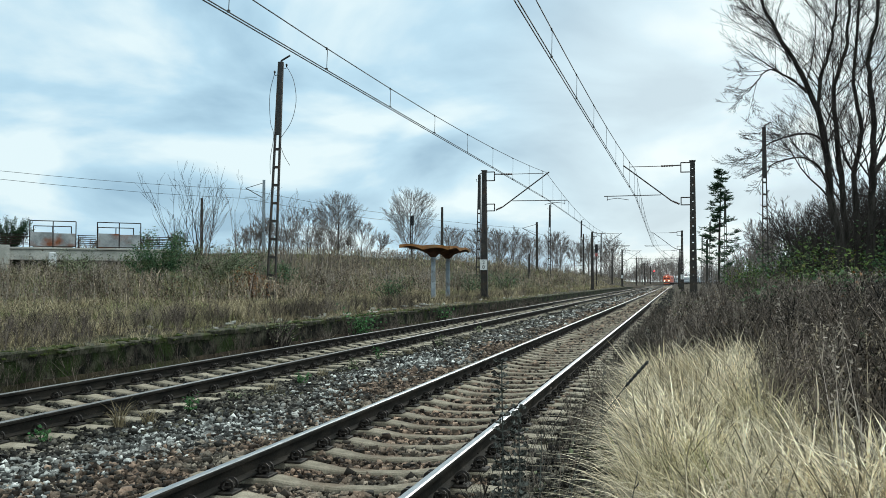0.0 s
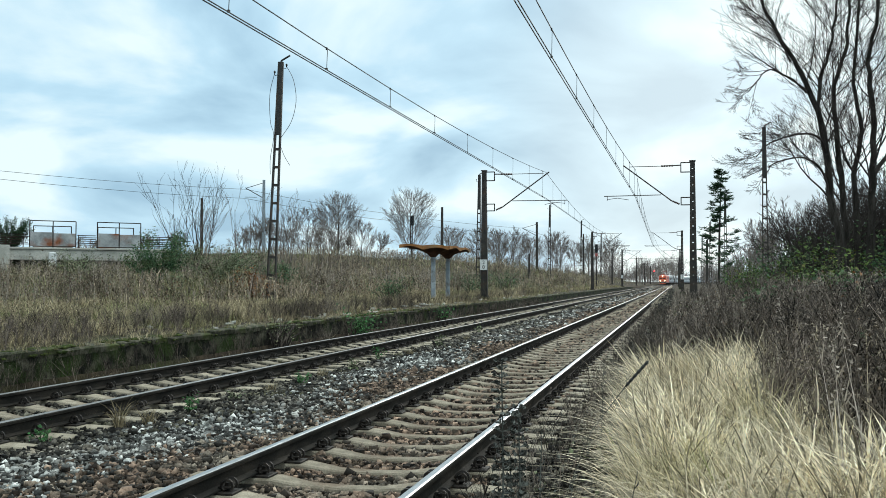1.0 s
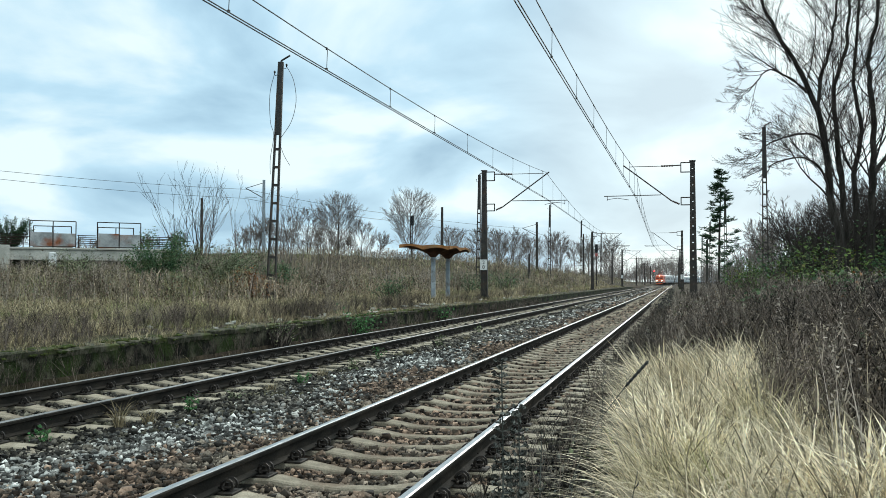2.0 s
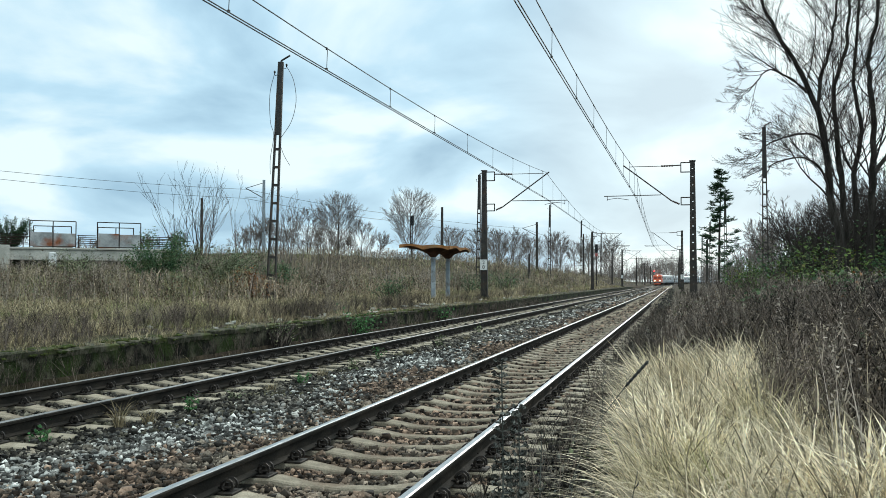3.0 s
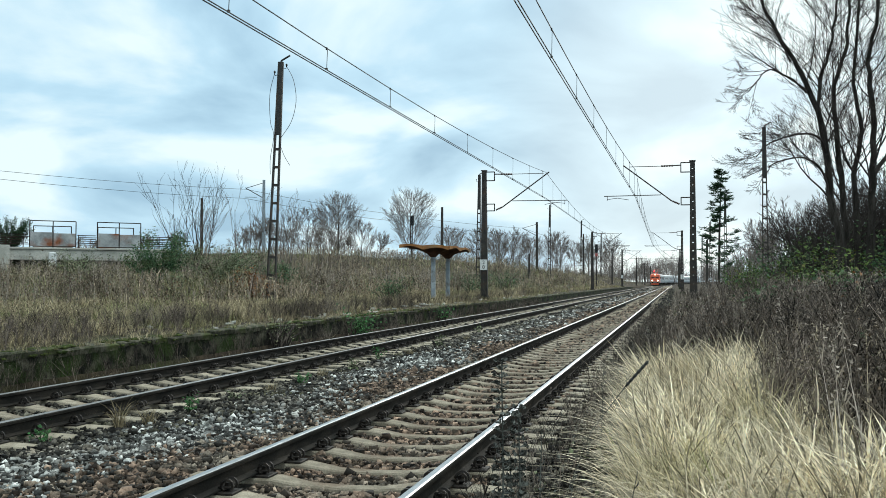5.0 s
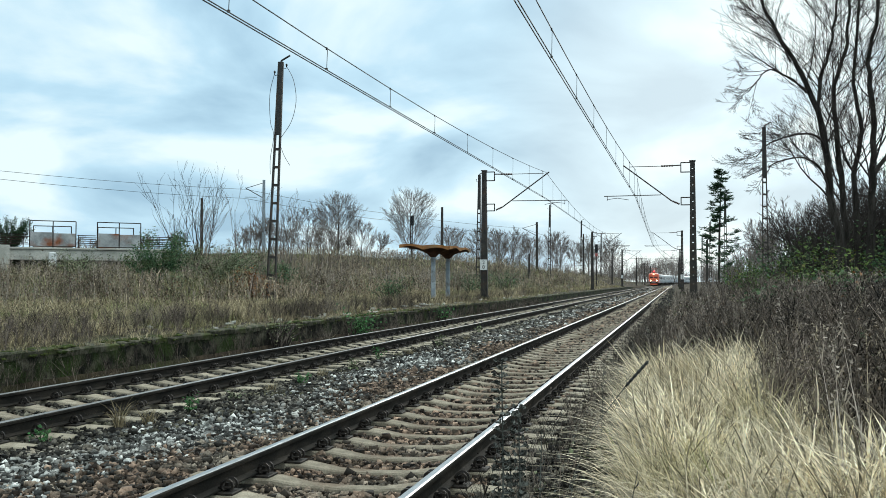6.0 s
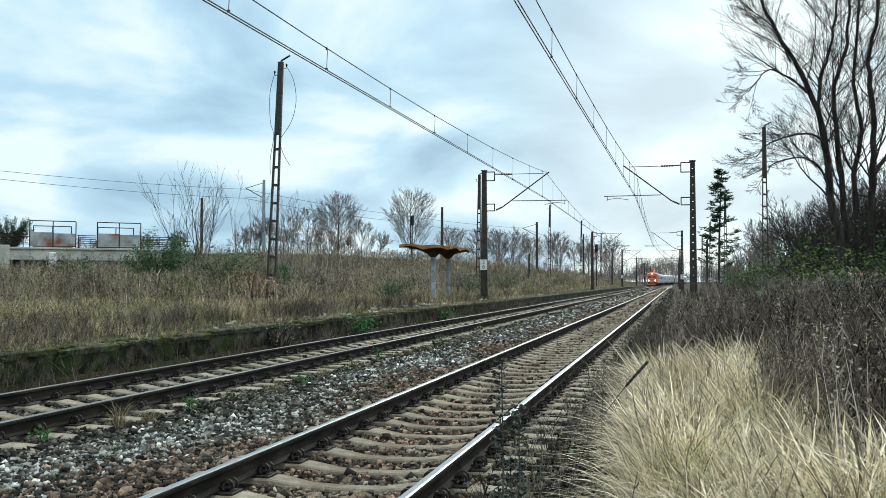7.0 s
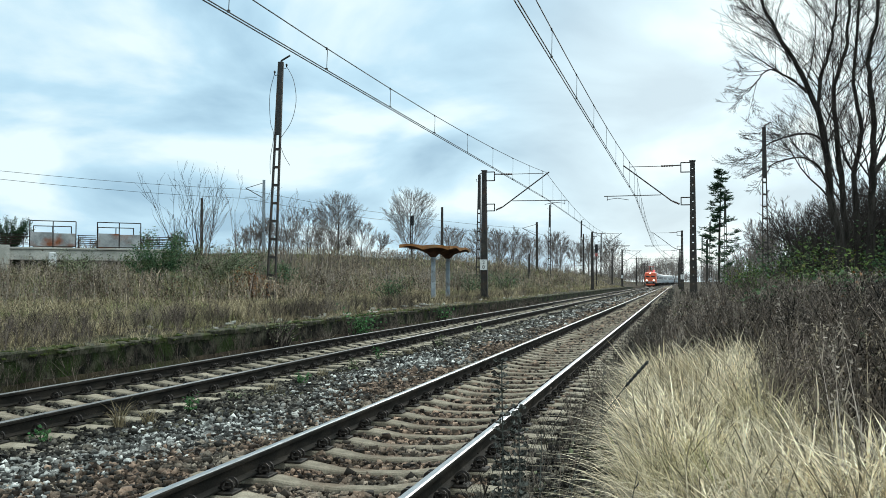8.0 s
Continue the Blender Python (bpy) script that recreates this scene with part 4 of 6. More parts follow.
M["brown_weed"] = mat("brown_weed", (0.020, 0.017, 0.015), (0.145, 0.116, 0.094), 1.4, 0.95, 0.0, 25, island=0.85, c3=(0.27, 0.222, 0.185), spot_scale=0.8)
M["pale_weed"] = mat("pale_weed", (0.22, 0.185, 0.155), (0.42, 0.365, 0.31), 1.5, 0.95, 0.0, 25, island=0.6, c3=(0.33, 0.27, 0.18), spot_scale=0.5, translucent=0.2)
M["bank_weed"] = mat("bank_weed", (0.085, 0.068, 0.050), (0.38, 0.31, 0.225), 0.6, 0.95, 0.0, 20, island=0.85, c3=(0.19, 0.20, 0.08), spot_scale=0.22)


def grow(trunk, crown, p, d, length, r, level, deepest, rng, kids, up=0.12, spread=0.7, thin=0.0045, wave=1.0):
    """One branch, and what grows from it. Branches as thick as a limb go to trunk, the rest to crown."""
    n = 5 if level < 2 else 3 if level < deepest else 2
    pts, dirs = [p.copy()], [d.copy()]
    q, e = p.copy(), d.copy()
    for _ in range(n):
        e = (e + Vector((rng.gauss(0, 0.13) * wave, rng.gauss(0, 0.13) * wave, rng.gauss(0, 0.10) * wave + up))).normalized()
        q = q + e * (length / n)
        pts.append(q.copy())
        dirs.append(e.copy())
    end = max(thin, r * (0.35 if level else 0.45))
    radii = [r + (end - r) * i / n for i in range(n + 1)]
    (trunk if level < 1 else crown).tube(pts, radii, 8 if level < 1 else 5 if level < 2 else 3, caps=False)
    if level >= deepest:
        return
    count = kids[level]
    for k in range(count):
        u = 0.28 + 0.72 * (k + rng.random()) / count
        i = min(int(u * n), n - 1)
        f = u * n - i
        at_p = pts[i].lerp(pts[i + 1], f)
        ax = Vector((rng.gauss(0, 1), rng.gauss(0, 1), rng.gauss(0, 0.5))).normalized()
        nd = (dirs[i + 1] + ax * spread * rng.uniform(0.6, 1.25)).normalized()
        nl = length * rng.uniform(0.42, 0.68) * (1.15 - 0.45 * u)
        nr = max(thin, (radii[i] + (radii[i + 1] - radii[i]) * f) * rng.uniform(0.42, 0.62))
        grow(trunk, crown, at_p, nd, nl, nr, level + 1, deepest, rng, kids, up, spread, thin, wave)


def tree(x, y, height, seed, label, kids, deepest=4, r=None, lean=(0, 0), up=0.12, spread=0.7, mats=("bark", "twig"), thin=0.0045, stems=1, name="tree", group="", lead=0.7, wave=1.0):
    rng = random.Random(seed)
    z0 = float(ground_z(x, y)) - 0.15
    t = thing(name, pose(x, y, z0), label, "shrub" if name == "shrub" else "tree", group=group)
    trunk, crown = Buf(), Buf()
    for k in range(stems):
        a = rng.uniform(0, 6.28)
        d = Vector((lean[0] + (0.35 * math.cos(a) if stems > 1 else 0), lean[1] + (0.35 * math.sin(a) if stems > 1 else 0), 1)).normalized()
        o = Vector((0.15 * math.cos(a), 0.15 * math.sin(a), 0)) if stems > 1 else Vector((0, 0, 0))
        grow(trunk, crown, o, d, height * rng.uniform(0.9, 1.1) * lead, r or height * 0.014, 0, deepest, rng, kids, up, spread, thin, wave)
    part("trunk", trunk, M[mats[0]], t)
    part("crown", crown, M[mats[1]], t)
    return t


def crown_tree(x, y, height, radius, seed, label, n=26, thin=0.010, group="", kids=(0, 7, 5, 2), mats=("twig", "half_hazed_twig"), clear=0.10, belly=0.58):
    """A bare tree with an egg-shaped crown: a leader up to the top, limbs that rise out to the crown's outline, fine twigs."""
    rng = random.Random(seed)
    t = thing("tree", pose(x, y, float(ground_z(x, y)) - 0.15), label, "tree", group=group)
    trunk, crown = Buf(), Buf()
    lead = [Vector((rng.gauss(0, 0.02) * height * u, rng.gauss(0, 0.02) * height * u, height * 0.97 * u)) for u in (0, 0.2, 0.4, 0.6, 0.8, 1.0)]
    trunk.tube(lead, [height * 0.012 * (1 - 0.93 * k / 5) for k in range(6)], 7, caps=False)

    def outline(v):
        """The crown's half-width at the share v of its height."""
        v = min(max(v, 0.0), 1.0)
        return radius * (math.sin(math.pi * 0.5 * (v / belly)) ** 0.8 if v < belly else math.cos(math.pi * 0.5 * (v - belly) / (1 - belly)) ** 0.6)
    for k in range(n):
        u = clear + (0.88 - clear) * (k + rng.random()) / n
        a = 2.4 * k + rng.uniform(-0.5, 0.5)
        i = min(int(u * 5), 4)
        p = lead[i].lerp(lead[i + 1], u * 5 - i)
        v = min(0.98, (u - clear) / (1 - clear) + rng.uniform(0.25, 0.62) * (1.05 - u))
        q = outline(v) * rng.uniform(0.72, 1.0)
        end = Vector((math.cos(a) * q, math.sin(a) * q, height * (clear + (1 - clear) * v)))
        d = (end - p).normalized()
        grow(trunk, crown, p, (d - Vector((0, 0, 0.10))).normalized(), (end - p).length, height * 0.0034 * (1.1 - 0.7 * u), 1, 4, rng, kids, 0.05, 0.42, thin, 0.6)
    part("trunk", trunk, M[mats[0]], t)
    part("crown", crown, M[mats[1]], t)
    return t


def guided_tree(stems, seed, label, limbs=()):
    """A tree whose leading stems follow given lines; the first point of the first stem is the foot."""
    rng = random.Random(seed)
    o = Vector(stems[0][0][0])
    t = thing("tree", pose(*o), label, "tree", group="bare trees beside the line")
    trunk, crown = Buf(), Buf()
    for pts, r0, r1 in (*stems, *limbs):
        limb = (pts, r0, r1) in limbs
        P = [Vector(p) - o for p in pts]
        r0 *= 0.68
        fine = []
        for i in range(len(P) - 1):
            a, b, c, d = P[max(i - 1, 0)], P[i], P[i + 1], P[min(i + 2, len(P) - 1)]
            for k in range(4):
                u = k / 4
                fine.append(0.5 * ((2 * b) + (c - a) * u + (2 * a - 5 * b + 4 * c - d) * u * u + (3 * b - a - 3 * c + d) * u ** 3) + Vector((rng.gauss(0, 0.018), rng.gauss(0, 0.03), 0)))
        fine.append(P[-1])
        n = len(fine)
        rad = [r0 + (r1 - r0) * (i / (n - 1)) ** 0.85 for i in range(n)]
        (crown if limb else trunk).tube(fine, rad, 6 if limb else 10, caps=False)
        first = 0.10 if limb else 0.24
        count = 11 if limb else 19
        for k in range(count):
            u = first + (1 - first) * (k + rng.random()) / count
            i = min(int(u * (n - 1)), n - 2)
            d = (fine[i + 1] - fine[i]).normalized()
            ax = Vector((rng.gauss(0, 1.0), rng.gauss(0, 0.8), rng.gauss(0.15, 0.45))).normalized()
            nd = (d + ax * rng.uniform(0.6, 1.1)).normalized()
            grow(trunk, crown, fine[i], nd, rng.uniform(1.2, 2.6) * (1.15 - 0.5 * u) * (0.55 if limb else 1), max(0.010, rad[i] * rng.uniform(0.2, 0.34)), 1, 4, rng, (0, 6, 5, 3), 0.06, 0.62, 0.0029, 0.75)
    part("trunk", trunk, M["bark"], t)
    part("crown", crown, M["twig"], t)
    return t


M["dark_weed"] = mat("dark_weed", (0.05, 0.052, 0.046), (0.13, 0.135, 0.12), 20, 0.9, 0.0, 60, island=0.7)


# the clump of bare trees on the right-hand side of the line
FOOT = 0.2
guided_tree([([(6.9, 29, FOOT), (6.8, 29, 2.4), (6.55, 29, 3.6), (6.45, 29, 5.1), (6.15, 29, 6.4), (5.7, 28.8, 7.3), (5.2, 28.7, 8.2), (4.8, 28.5, 9.0), (4.6, 28.4, 9.8)], 0.20, 0.03),
             ([(6.42, 29, 5.0), (6.27, 28.8, 5.9), (6.28, 28.6, 6.9), (6.55, 28.6, 7.8), (6.7, 28.5, 8.9), (6.8, 28.4, 10.8)], 0.09, 0.025)], 21,
            "tall bare tree with a leaning dark trunk",
            limbs=[([(6.55, 29, 3.6), (6.3, 28.7, 4.4), (5.75, 28.4, 4.7), (5.0, 28.2, 4.55), (4.75, 28.1, 4.2)], 0.055, 0.012),
                   ([(6.47, 29, 4.8), (6.2, 28.6, 5.3), (5.7, 28.3, 5.35), (5.1, 28.2, 5.2), (4.75, 28.0, 5.0), (4.5, 28.0, 4.7)], 0.06, 0.012),
                   ([(5.95, 28.9, 6.6), (5.5, 28.4, 6.9), (4.9, 28.2, 7.15), (4.55, 28.0, 6.8), (4.3, 28.0, 6.5)], 0.05, 0.010),
                   ([(5.5, 28.8, 7.5), (5.05, 28.3, 8.3), (4.5, 28.2, 8.8), (4.3, 28.1, 9.0)], 0.045, 0.010)])
guided_tree([([(7.2, 29.5, FOOT), (7.05, 29.5, 2.5), (6.95, 29.5, 4.0), (6.8, 29.5, 5.4), (6.8, 29.6, 6.9), (7.1, 29.7, 7.9), (7.25, 29.8, 9.0), (7.35, 29.9, 11.2)], 0.16, 0.03)], 22, "tall bare tree with an upright dark trunk",
            limbs=[([(7.0, 29.5, 3.2), (6.7, 30.2, 4.2), (6.2, 30.8, 5.0), (5.7, 31.2, 5.6)], 0.05, 0.012)])
guided_tree([([(7.55, 30.5, FOOT), (7.5, 30.5, 2.9), (7.45, 30.5, 4.4), (7.65, 30.5, 5.7), (7.5, 30.6, 7.1), (7.6, 30.7, 8.6), (7.8, 30.8, 11.0)], 0.15, 0.03)], 23, "bare tree with a slim forked trunk",
            limbs=[([(7.45, 30.5, 4.4), (7.1, 30.6, 5.2), (6.95, 30.6, 6.3), (6.9, 30.6, 7.8)], 0.06, 0.015)])
guided_tree([([(7.45, 29, FOOT), (7.6, 29, 2.8), (7.7, 29, 4.4), (7.7, 29, 6.0), (7.6, 29, 7.4), (7.85, 29, 8.8), (8.0, 29, 11.0)], 0.19, 0.03),
             ([(7.68, 29, 4.2), (8.2, 29.4, 5.0), (8.7, 29.7, 6.1), (9.2, 30, 8.0), (9.4, 30.2, 10.0)], 0.10, 0.025)], 24, "stout bare tree forking into two stems",
            limbs=[([(7.6, 29, 2.6), (8.1, 28.6, 3.3), (8.6, 28.3, 3.6), (9.2, 28, 3.5)], 0.05, 0.012)])


# the pine further down the line
def pine(x, y, height, seed):
    rng = random.Random(seed)
    z0 = float(ground_z(x, y)) - 0.2
    t = thing("pine_tree", pose(x, y, z0), "tall sparse dark green pine beside the line", "tree")
    b, nd = Buf(), []
    b.tube([(0, 0, 0), (0.1, 0, height * 0.5), (0.35, 0, height)], [0.14, 0.10, 0.03], 8)
    wood = Buf()
    for k in range(48):
        u = 0.22 + 0.78 * (k + rng.random()) / 48
        z = height * u
        a = rng.uniform(0, 6.28)
        L = (1.04 - u) ** 0.8 * 2.4 * rng.uniform(0.3, 1.2) + 0.3
        p0 = Vector((0.35 * u * u, 0, z))
        p1 = p0 + Vector((math.cos(a) * L * 0.6, math.sin(a) * L * 0.6, L * 0.05))
        p2 = p0 + Vector((math.cos(a) * L, math.sin(a) * L, L * 0.22))
        wood.tube([p0, p1, p2], [0.03, 0.02, 0.008], 4)
        for _ in range(15):
            f = rng.uniform(0.25, 1.05)
            c = p0.lerp(p1, f / 0.6) if f < 0.6 else p1.lerp(p2, (f - 0.6) / 0.4)
            nd.append((c.x + rng.gauss(0, 0.16), c.y + rng.gauss(0, 0.16), c.z + rng.gauss(0.05, 0.10)))
    part("trunk", b, M["bark"], t)
    tagged(part("branches", wood, M["bark"], t), kind="stuff")
    tufts = []
    r2 = np.random.default_rng(seed)
    for _ in range(5):
        v, f = [], []
        for k in range(14):
            d = r2.normal(0, 1, 3)
            d[2] = abs(d[2]) * 0.7
            d /= np.linalg.norm(d)
            s = np.cross(d, r2.normal(0, 1, 3))
            s /= np.linalg.norm(s)
            o = len(v)
            v += [tuple(-s * 0.03), tuple(s * 0.03), tuple(d * r2.uniform(0.18, 0.34))]
            f.append((o, o + 1, o + 2))
        tufts.append((np.array(v), np.array(f)))
    nd = np.array(nd)
    o = scatter("needles", tufts, nd, r2.uniform(0, 6.28, len(nd)), r2.uniform(0.8, 1.5, len(nd)), M["needle"], parent=t)
    tagged(o, kind="stuff")


pine(6.6, 104, 12.6, 31)

# trees beyond the embankment
BACK = "bare trees behind the embankment"
FAR = ("hazed_twig", "hazed_twig")
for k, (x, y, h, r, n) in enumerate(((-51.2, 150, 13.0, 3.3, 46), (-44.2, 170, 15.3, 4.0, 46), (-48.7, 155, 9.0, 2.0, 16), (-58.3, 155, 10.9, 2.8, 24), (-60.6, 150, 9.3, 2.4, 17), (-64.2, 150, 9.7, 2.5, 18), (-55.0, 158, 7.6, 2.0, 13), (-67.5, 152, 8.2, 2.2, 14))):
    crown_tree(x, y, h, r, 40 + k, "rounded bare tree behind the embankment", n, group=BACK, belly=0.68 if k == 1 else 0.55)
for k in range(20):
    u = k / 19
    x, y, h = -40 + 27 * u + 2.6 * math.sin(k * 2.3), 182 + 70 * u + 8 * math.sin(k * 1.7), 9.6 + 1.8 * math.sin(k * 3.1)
    crown_tree(x, y, h, h * 0.24, 70 + k, "slim bare tree behind the distant embankment", 24, 0.013, BACK, (0, 6, 4, 1), ("half_hazed_twig", "hazed_twig"))
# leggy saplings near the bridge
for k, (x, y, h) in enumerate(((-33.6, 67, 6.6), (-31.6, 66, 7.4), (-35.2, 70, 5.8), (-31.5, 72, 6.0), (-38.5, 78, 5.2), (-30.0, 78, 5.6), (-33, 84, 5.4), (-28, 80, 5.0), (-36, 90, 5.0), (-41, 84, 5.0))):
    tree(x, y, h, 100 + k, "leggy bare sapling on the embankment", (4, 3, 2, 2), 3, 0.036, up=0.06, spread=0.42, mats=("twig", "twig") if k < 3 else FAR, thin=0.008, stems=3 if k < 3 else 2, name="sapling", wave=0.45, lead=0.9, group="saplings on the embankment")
# shrubs and thicket on the right-hand side
for k in range(28):
    rr = random.Random(200 + k)
    y = rr.uniform(31, 66)
    x = 2.4 + y * rr.uniform(0.105, 0.25)
    h = rr.uniform(2.8, 5.4) * (0.85 + 0.25 * (x > 8))
    tree(x, y, h, 210 + k, "dense dark bare shrub in the thicket", (5, 5, 4, 2), 4, 0.03, up=0.08, spread=0.75, mats=("twig", "twig"), thin=0.006, stems=3, name="shrub", group="shrubs of the thicket")
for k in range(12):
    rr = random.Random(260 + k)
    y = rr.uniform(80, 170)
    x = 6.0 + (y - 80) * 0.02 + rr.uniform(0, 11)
    tree(x, y, rr.uniform(5, 9.5), 280 + k, "slim bare tree in the distant thicket", (9, 6, 4, 3), 4, 0.07, up=0.16, spread=0.55, mats=("bark", "hazed_twig"), thin=0.011, group="trees of the distant thicket")

# the dark tangle behind the tall trees
for k in range(17):
    rr = random.Random(600 + k)
    y = rr.uniform(31.5, 46)
    x = 2.4 + y * rr.uniform(0.14, 0.26)
    tree(x, y, rr.uniform(3.2, 5.2), 620 + k, "tangled dark bare shrub behind the trees", (6, 5, 4, 2), 4, 0.035, up=0.06, spread=0.85, mats=("twig", "twig"), thin=0.007, stems=3, name="shrub", group="shrubs of the thicket")

# bare thicket along the crest
for k in range(14):
    rr = random.Random(500 + k)
    y = rr.uniform(86, 128)
    x = float(np.interp(y, CREST_Y, CREST_X)) + rr.uniform(-7, 3)
    tree(x, y, rr.uniform(2.2, 4.6), 520 + k, "low bare shrub on the embankment crest", (6, 5, 4), 3, 0.03, up=0.10, spread=0.7, mats=("shrub_twig", "hazed_twig"), thin=0.012, stems=4, name="shrub", group="shrubs on the crest")


def far_woods(name, spots, label, seed):
    """A far belt of bare woods, one sheet of stems and twigs."""
    rng = random.Random(seed)
    b = Buf()
    for x, y, h in spots:
        z0 = float(ground_z(x, y))
        lead = Vector((x, y, z0))
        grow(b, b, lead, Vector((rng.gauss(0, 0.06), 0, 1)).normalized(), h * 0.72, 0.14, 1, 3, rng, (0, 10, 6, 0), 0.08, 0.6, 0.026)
    ob = new(name, b.mesh(name, M["hazed_twig"]))
    tagged(ob, label, "woods", kind="stuff")


rr = random.Random(9)
far_woods("distant_woods", [(rr.uniform(-34, 4), rr.uniform(430, 620), rr.uniform(8, 15)) for _ in range(80)], "distant belt of bare grey-brown trees", 5)
far_woods("distant_woods", [(rr.uniform(9, 95), rr.uniform(240, 520), rr.uniform(4, 12)) for _ in range(230)], "distant bare woods beyond the bend", 6)
far_woods("distant_woods", [(-20 - 0.28 * y * rr.uniform(0.25, 1.9), y, rr.uniform(6, 11)) for y in [rr.uniform(230, 420) for _ in range(120)]], "distant bare woods behind the embankment", 7)


# ---- grass and weeds ----
def blades(n, rng, length, width, droop, cols=4):
    """n curved blades round a foot, as one small template of triangles."""
    v, f = [], []
    for _ in range(n):
        a = rng.uniform(0, 2 * math.pi)
        L, w, dr = length * rng.uniform(0.55, 1.15), width * rng.uniform(0.7, 1.3), droop * rng.uniform(0.3, 1.35)
        o0 = rng.normal(0, 0.035, 2)
        side = np.array([-math.sin(a), math.cos(a), 0]) * w / 2
        o = len(v)
        for i in range(cols + 1):
            u = i / cols
            out_by = L * (0.12 * u + dr * u * u * 0.8)
            hgt = L * (u - 0.42 * dr * u * u - 0.18 * dr * u ** 3)
            c = np.array([o0[0] + math.cos(a) * out_by, o0[1] + math.sin(a) * out_by, hgt])
            if i < cols:
                v += [tuple(c - side * (1 - 0.6 * u)), tuple(c + side * (1 - 0.6 * u))]
            else:
                v.append(tuple(c))
        for i in range(cols - 1):
            p = o + 2 * i
            f += [(p, p + 1, p + 3), (p, p + 3, p + 2)]
        p = o + 2 * (cols - 1)
        f.append((p, p + 1, p + 2))
    return np.array(v), np.array(f)


def weed_template(rng, twigs, seeds, height=1.0, bushy=0.12, grain=1.0, thick=1.0):
    """A dead upright weed: a stem, side twigs and dry seed heads."""
    v, f = [], []

    def spike(p, q, w, solid=False):
        p, q = np.array(p), np.array(q)
        d = q - p
        s = np.cross(d, rng.normal(0, 1, 3))
        s = s / (np.linalg.norm(s) + 1e-9) * w
        t = np.cross(d, s)
        t = t / (np.linalg.norm(t) + 1e-9) * w
        o = len(v)
        if solid:
            v.extend([tuple(p - s), tuple(p + s * 0.5 + t), tuple(p + s * 0.5 - t), tuple(q)])
            f.extend([(o, o + 1, o + 3), (o + 1, o + 2, o + 3), (o + 2, o, o + 3)])
        else:
            v.extend([tuple(p - s), tuple(p + s), tuple(q)])
            f.append((o, o + 1, o + 2))
    bend_x, bend_y = rng.normal(0, 0.07, 2)

    def stem(u):
        return np.array([bend_x * u * u, bend_y * u * u, height * u])
    spike(stem(0), stem(0.55), 0.007 * thick, True)
    spike(stem(0.45), stem(1.0), 0.005 * thick, True)
    for k in range(twigs):
        u = rng.uniform(0.25, 0.98)
        a = rng.uniform(0, 6.28)
        L = bushy * (1.35 - u) * rng.uniform(0.6, 1.5)
        p = stem(u)
        q = p + np.array([math.cos(a) * L, math.sin(a) * L, L * rng.uniform(1.2, 2.6)])
        spike(p, q, 0.004 * thick)
        for _ in range(seeds):
            c = p + (q - p) * rng.uniform(0.35, 1.1) + rng.normal(0, 0.012, 3)
            o = len(v)
            s = rng.uniform(0.005, 0.011) * grain
            tet = rng.normal(0, 1, (3, 3))
            tet = tet / np.linalg.norm(tet, axis=1)[:, None] * s * 1.35
            v.extend([tuple(c + w) for w in tet])
            f.append((o, o + 1, o + 2))
    return np.array(v), np.array(f)


def field(n, x0, x1, y0, y1, rng, keep=None):
    x, y = rng.uniform(x0, x1, n), rng.uniform(y0, y1, n)
    if keep is not None:
        k = keep(x, y, rng)
        x, y = x[k], y[k]
    return np.stack([x, y, ground_z(x, y) - 0.02], -1)


def patch(x, y, s, seed):
    """Smooth patches between 0 and 1."""
    return np.array([0.5 + 0.5 * noise.noise((a / s, b / s, seed)) for a, b in zip(x, y)])


